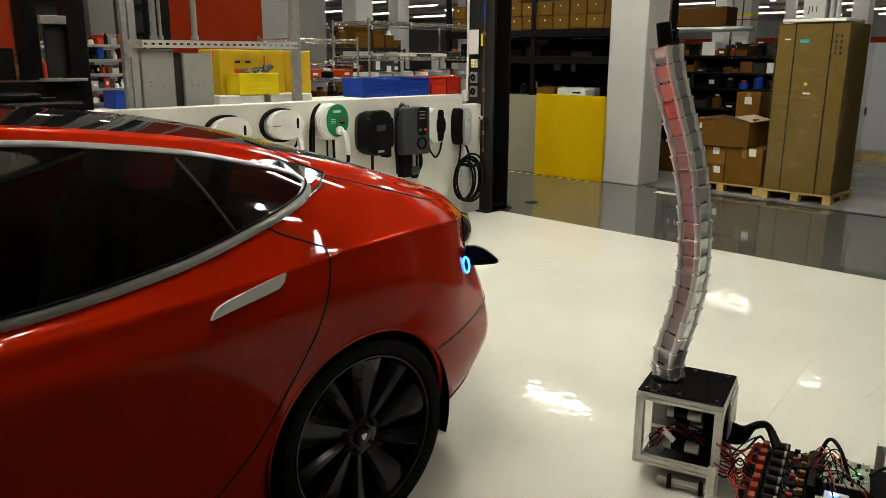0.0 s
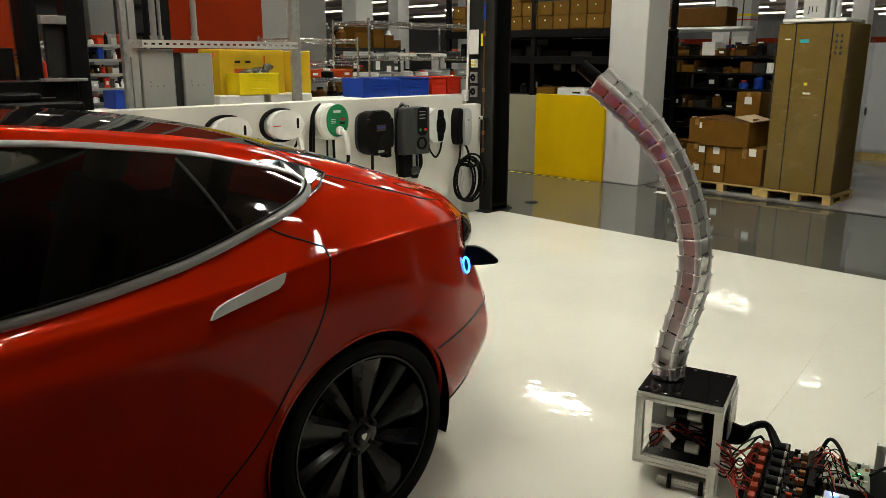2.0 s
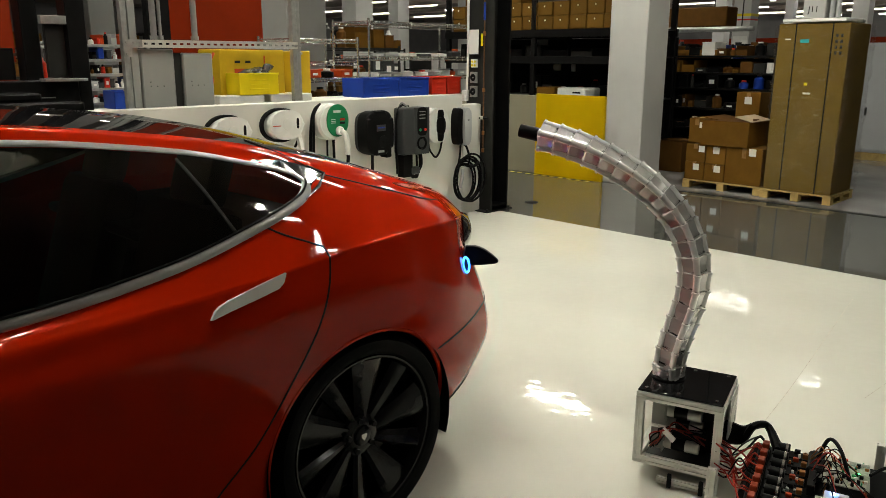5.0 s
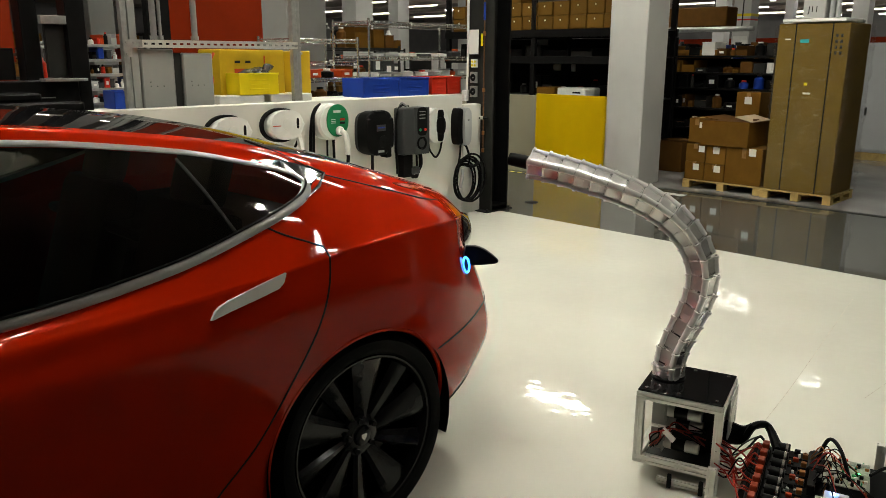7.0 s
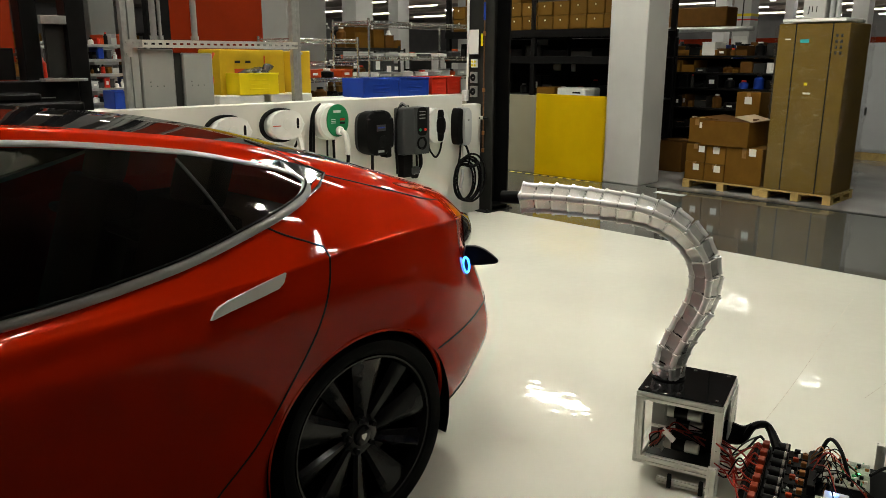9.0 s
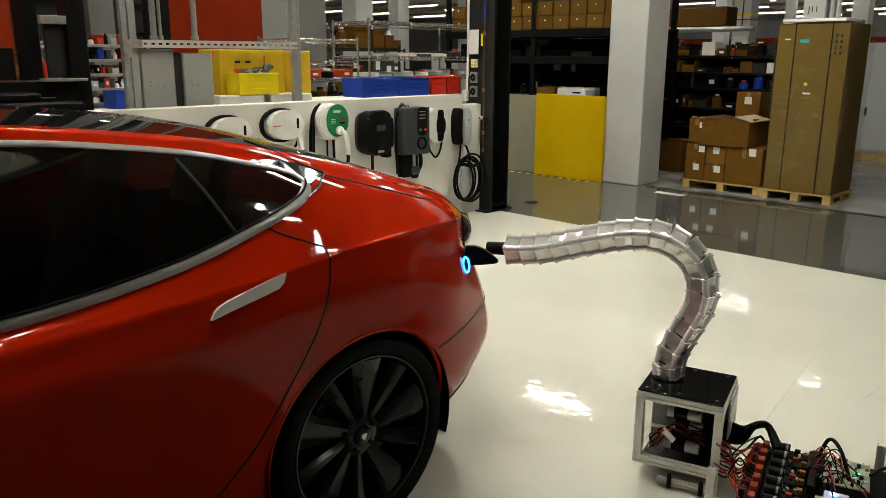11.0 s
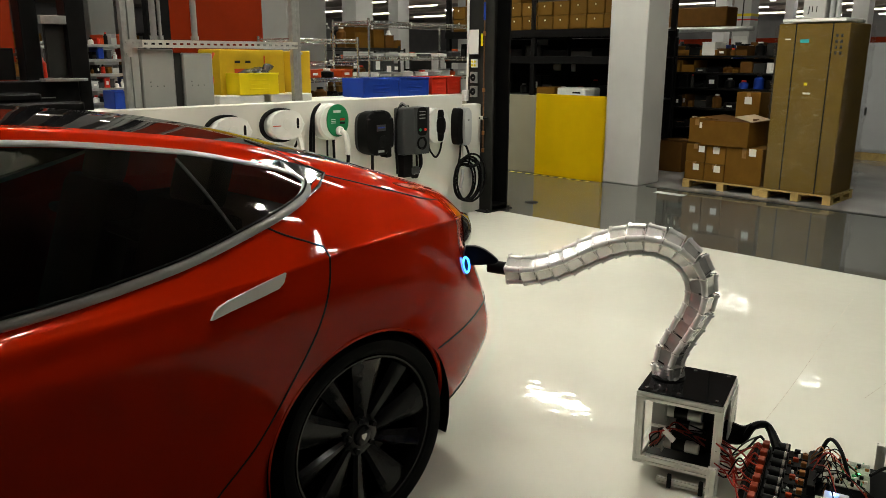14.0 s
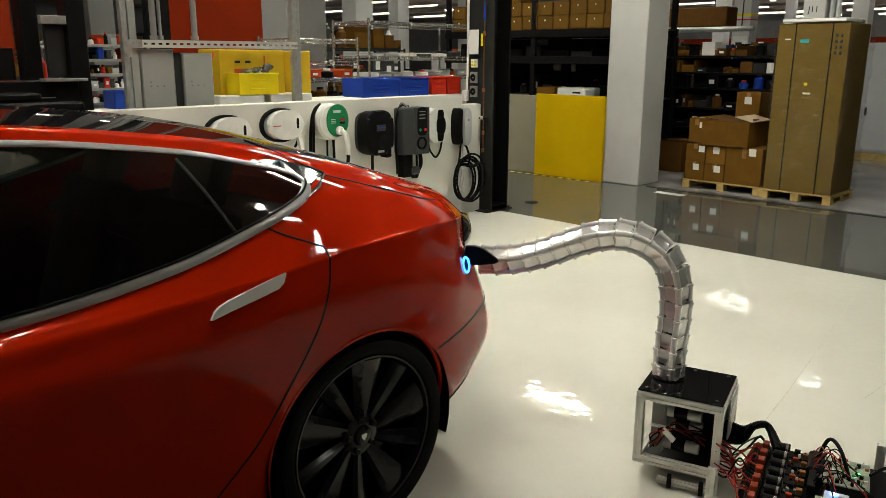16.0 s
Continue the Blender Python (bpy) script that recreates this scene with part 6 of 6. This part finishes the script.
    part("door", box(-0.02, 0.01, 0.16, -0.001, 0.89, 1.77, 0.004), "cabinet", c)
    part("door", box(-0.02, 0.91, 0.16, -0.001, 1.79, 1.77, 0.004), "cabinet", c)
    part("handle", box(-0.04, 1.56, 0.70, -0.021, 1.59, 0.82, 0.004), "steel_dark", c)
    # hazard tape along the low wall
    tape = thing("floor_tape", "yellow and black hazard tape along the wall foot", "tape")
    for i in range(26):
        part("tape_stripe", box(8.42, 5.56 + i * 0.07, 0.0005, 8.47, 5.63 + i * 0.07, 0.0022, 0, None), "bin_yellow" if i % 2 else "black", tape)
    tagged(part("floor_mark", box(8.30, 4.25, 0.0005, 8.42, 4.62, 0.002), "label"), "scuffed white paint mark on the aisle floor", "floor mark")
    tagged(part("floor_strip", box(8.62, -2.0, 0.0006, 8.70, 4.9, 0.004), "steel_dark"), "dark metal joint strip in the floor", "joint strip")
    for k, pts in enumerate((((3.27, 1.19), (3.87, 1.27), (5.47, 1.51)), ((3.84, 0.95), (4.10, 0.93), (4.35, 0.91)))):
        line = spline([(x, y, 0.0006) for x, y in pts], 6)
        tagged(part("floor_scratch", tube(bmesh.new(), line, 0.0004, 4, flat=0.002, up=[Vector((0, 0, 1))] * len(line)), "scratch"), "thin brown scuff line on the white floor", "scratch")
    tagged(part("floor_drain", lathe([(0.0005, 0.0), (0.0005, 0.075), (0.003, 0.075), (0.004, 0.0)], 20, "Z"), "steel_black", m=pose(6.75, 5.25, 0)), "small dark floor drain cover", "drain")


def aisle_rack():
    rnd = random.Random(3)
    r = thing("pallet_rack", "dark steel rack with cartons on its top shelf", "rack")
    for y in (5.62, 7.42, 9.2):
        for x in (9.5, 10.4):
            part("upright", box(x, y, 0, x + 0.06, y + 0.08, 3.2, 0.004), "steel_black", r)
    for z in (0.95, 1.53, 1.91):
        for x in (9.485, 10.42):
            part("beam", box(x, 5.60, z - 0.055, x + 0.05, 9.3, z + 0.055, 0.004), "steel_black", r)
        part("deck", box(9.54, 5.62, z + 0.03, 10.415, 9.28, z + 0.052), "steel_dark", r)
    # solid black sheet closing off the view through the rack
    part("backing", box(10.47, 5.60, 0, 10.49, 9.3, 1.85), "steel_black", r, "plain black sheet behind the rack")
    for row in range(3):
        y = 5.66
        while y < 9.0:
            w = 0.285
            if row < 2 or rnd.random() < 0.7:
                carton(w - 0.012, 0.42, 0.195, pose(9.5 + rnd.uniform(0, 0.02), y, 1.9665 + row * 0.197), "brown carton on the top rack shelf", "cartons on the rack", tape=False, tag=(w / 2, 0.13, 0.022) if row < 2 else None, material="card_rack")
            y += w + rnd.uniform(0.0, 0.012)
    for y, z, w, h in ((7.62, 1.36, 0.16, 0.11), (7.34, 1.35, 0.15, 0.14), (7.9, 1.75, 0.3, 0.1)):
        part("pinned_sheet", box(10.46, y, z, 10.469, y + w, z + h), "label", r, "white paper sheet")
    lp = thing("label_printer", "low white printer on the rack shelf", "printer", pose(9.60, 6.55, 1.003))
    part("body", box(0, 0, 0, 0.4, 0.50, 0.13, 0.02, seg=2), "white_plastic", lp)
    part("slot", box(-0.003, 0.08, 0.05, -0.0005, 0.22, 0.075), "steel_black", lp)
    carton(0.34, 0.3, 0.13, pose(9.58, 7.08, 1.003), "small brown carton on the rack shelf", "", tape=False)
    clutter(9.78, 6.55, 10.3, 9.2, 1.583, 12, rnd, 0.12, 0.24, "y", ("black", "black", "steel_dark", "black", "black"), (0.25, 0.5))
    clutter(10.02, 5.75, 10.4, 9.2, 1.003, 14, rnd, 0.10, 0.30, "y", ("card_dark", "black", "card_dark", "white_plastic", "black", "black", "steel_dark"), (0.14, 0.34))


def far_storage():
    rnd = random.Random(8)
    for k, (x, y0, y1, zs) in enumerate(((11.0, 4.3, 6.6, (0.25, 0.55, 0.85, 1.14, 1.36, 1.60)), (13.2, 4.6, 8.2, (0.4, 0.9, 1.4)), (15.5, 5.5, 10.5, (0.4, 0.95, 1.5)), (19.0, 5.0, 12.0, (0.5, 1.0, 1.55)))):
        shelf_unit(x, y0, x + 0.6, y1, zs, "dark storage shelves crowded with boxes and parts", "steel_black")
        for z in zs:
            clutter(x + 0.01, y0 + 0.03, x + 0.55, y1 - 0.03, z + 0.001, 40, rnd, 0.05, 0.19 if k == 0 else 0.4, "y",
                    ("black", "card", "black", "card_dark", "white_plastic", "steel_dark", "bin_blue", "black", "card", "card_dark") if z > 1.3 or k else ("black", "black", "steel_dark", "card_dark", "black", "card_dark", "grey_plastic", "bin_blue", "black"), (0.06, 0.24) if k == 0 else (0.1, 0.3))
        # solid black sheet along the back of each shelf unit
        tagged(part("shelf_back", box(x + 0.56, y0, 0.02, x + 0.575, y1, max(zs) - 0.04), "steel_black"), "plain black sheet behind the shelving", "panel")
    b = thing("long_carton", "long brown carton on the shelf top", "carton", pose(11.02, 5.2, 1.562))
    part("box", box(0, 0, 0, 0.3, 0.75, 0.12, 0.005), "card", b)
    part("tape", box(-0.0015, 0.35, 0.02, -0.0005, 0.4, 0.116), "tape", b)
    tagged(part("pipe_run", cyl(bmesh.new(), (12.5, 5.4, 2.02), (12.5, 9.5, 2.02), 0.042, 12), "galv", smooth=True), "grey insulated pipe hung under the roof", "pipe")
    hb = thing("hung_beam", "dark brown boxed beam hung over the storage", "beam", pose(16.0, 7.5, 0))
    part("beam", box(0, 0, 2.20, 0.5, 4.0, 2.60, 0.02), "card_dark", hb)
    for y in (0.4, 2.2, 4.0):
        part("rod", cyl(bmesh.new(), (0.25, y, 2.60), (0.25, y, CEIL + 0.3), 0.012, 8), "steel_dark", hb)
    for y in (5.6, 8.2):
        tagged(part("pipe_hanger", cyl(bmesh.new(), (12.5, y, 2.06), (12.5, y, CEIL + 0.34), 0.01, 8), "steel_dark"), "thin steel hanger rod for the pipe", "hanger")
    for k, (x, y) in enumerate(((24.0, 10.5), (12.6, 15.4), (10.2, 26.0), (34, 16), (40, 28), (28, 26), (20, 22), (52, 20), (30, 9), (46, 14), (17, 30), (24, 36))):
        c = struct(f"column_far_{k + 1}", box(x, y, 0, x + 0.55, y + 0.55, CEIL + 0.34, 0.01), "column", "distant pale concrete column", "column")
        if k == 0:
            part("band", box(x - 0.004, y - 0.004, 2.79, x + 0.554, y + 0.554, 2.87), "bin_yellow", c, "yellow painted band")
            part("band", box(x - 0.004, y - 0.004, 2.67, x + 0.554, y + 0.554, 2.715), "bin_red", c, "red painted band")
            part("sign_board", box(x - 0.01, y + 0.05, 1.75, x - 0.0045, y + 0.5, 2.2), "label", c, "white sign board")
            part("print_bar", box(x - 0.014, y + 0.2, 1.92, x - 0.0105, y + 0.4, 2.02), "steel_dark", c)
    for k in range(34):
        x, y = rnd.uniform(26, 70), rnd.uniform(8, 50)
        h = rnd.uniform(0.8, 1.7)
        o = thing("machine_cell", "distant workshop machine or crate stack", "machine", pose(x, y, 0), "distant machines")
        part("body", box(0, 0, 0, rnd.uniform(1, 3), rnd.uniform(1, 4), h, 0.03), rnd.choice(("grey_panel", "white_plastic", "card", "steel_dark", "bin_blue", "card_dark", "white_plastic")), o)
        part("top", box(0.1, 0.1, h + 0.001, 0.8, 0.8, h + 0.35, 0.02), rnd.choice(("black", "white_plastic", "orange", "card")), o)
    struct("wall_banner", box(79.0, 3, 2.2, 79.2, 64, 3.4), "red_wall", "red painted band along the far hall wall", "wall")
    # roof beams and ducts under the deck
    for i in range(9):
        x = 11.5 + 7.5 * i
        struct(f"roof_beam_{i + 1}", box(x, -9, CEIL + 0.05, x + 0.2, 66, CEIL + 0.346), "ceiling", "grey steel roof beam", "beam")


floors()
hall()
low_walls()
ceiling_lights()
car()
ARM_SEGMENTS, ARM_PLUG = robot()
control_tray()
wall_chargers()
h_post()
lift()
strut_frame()
behind_partition()
aisle_storage()
aisle_rack()
far_storage()
motions()
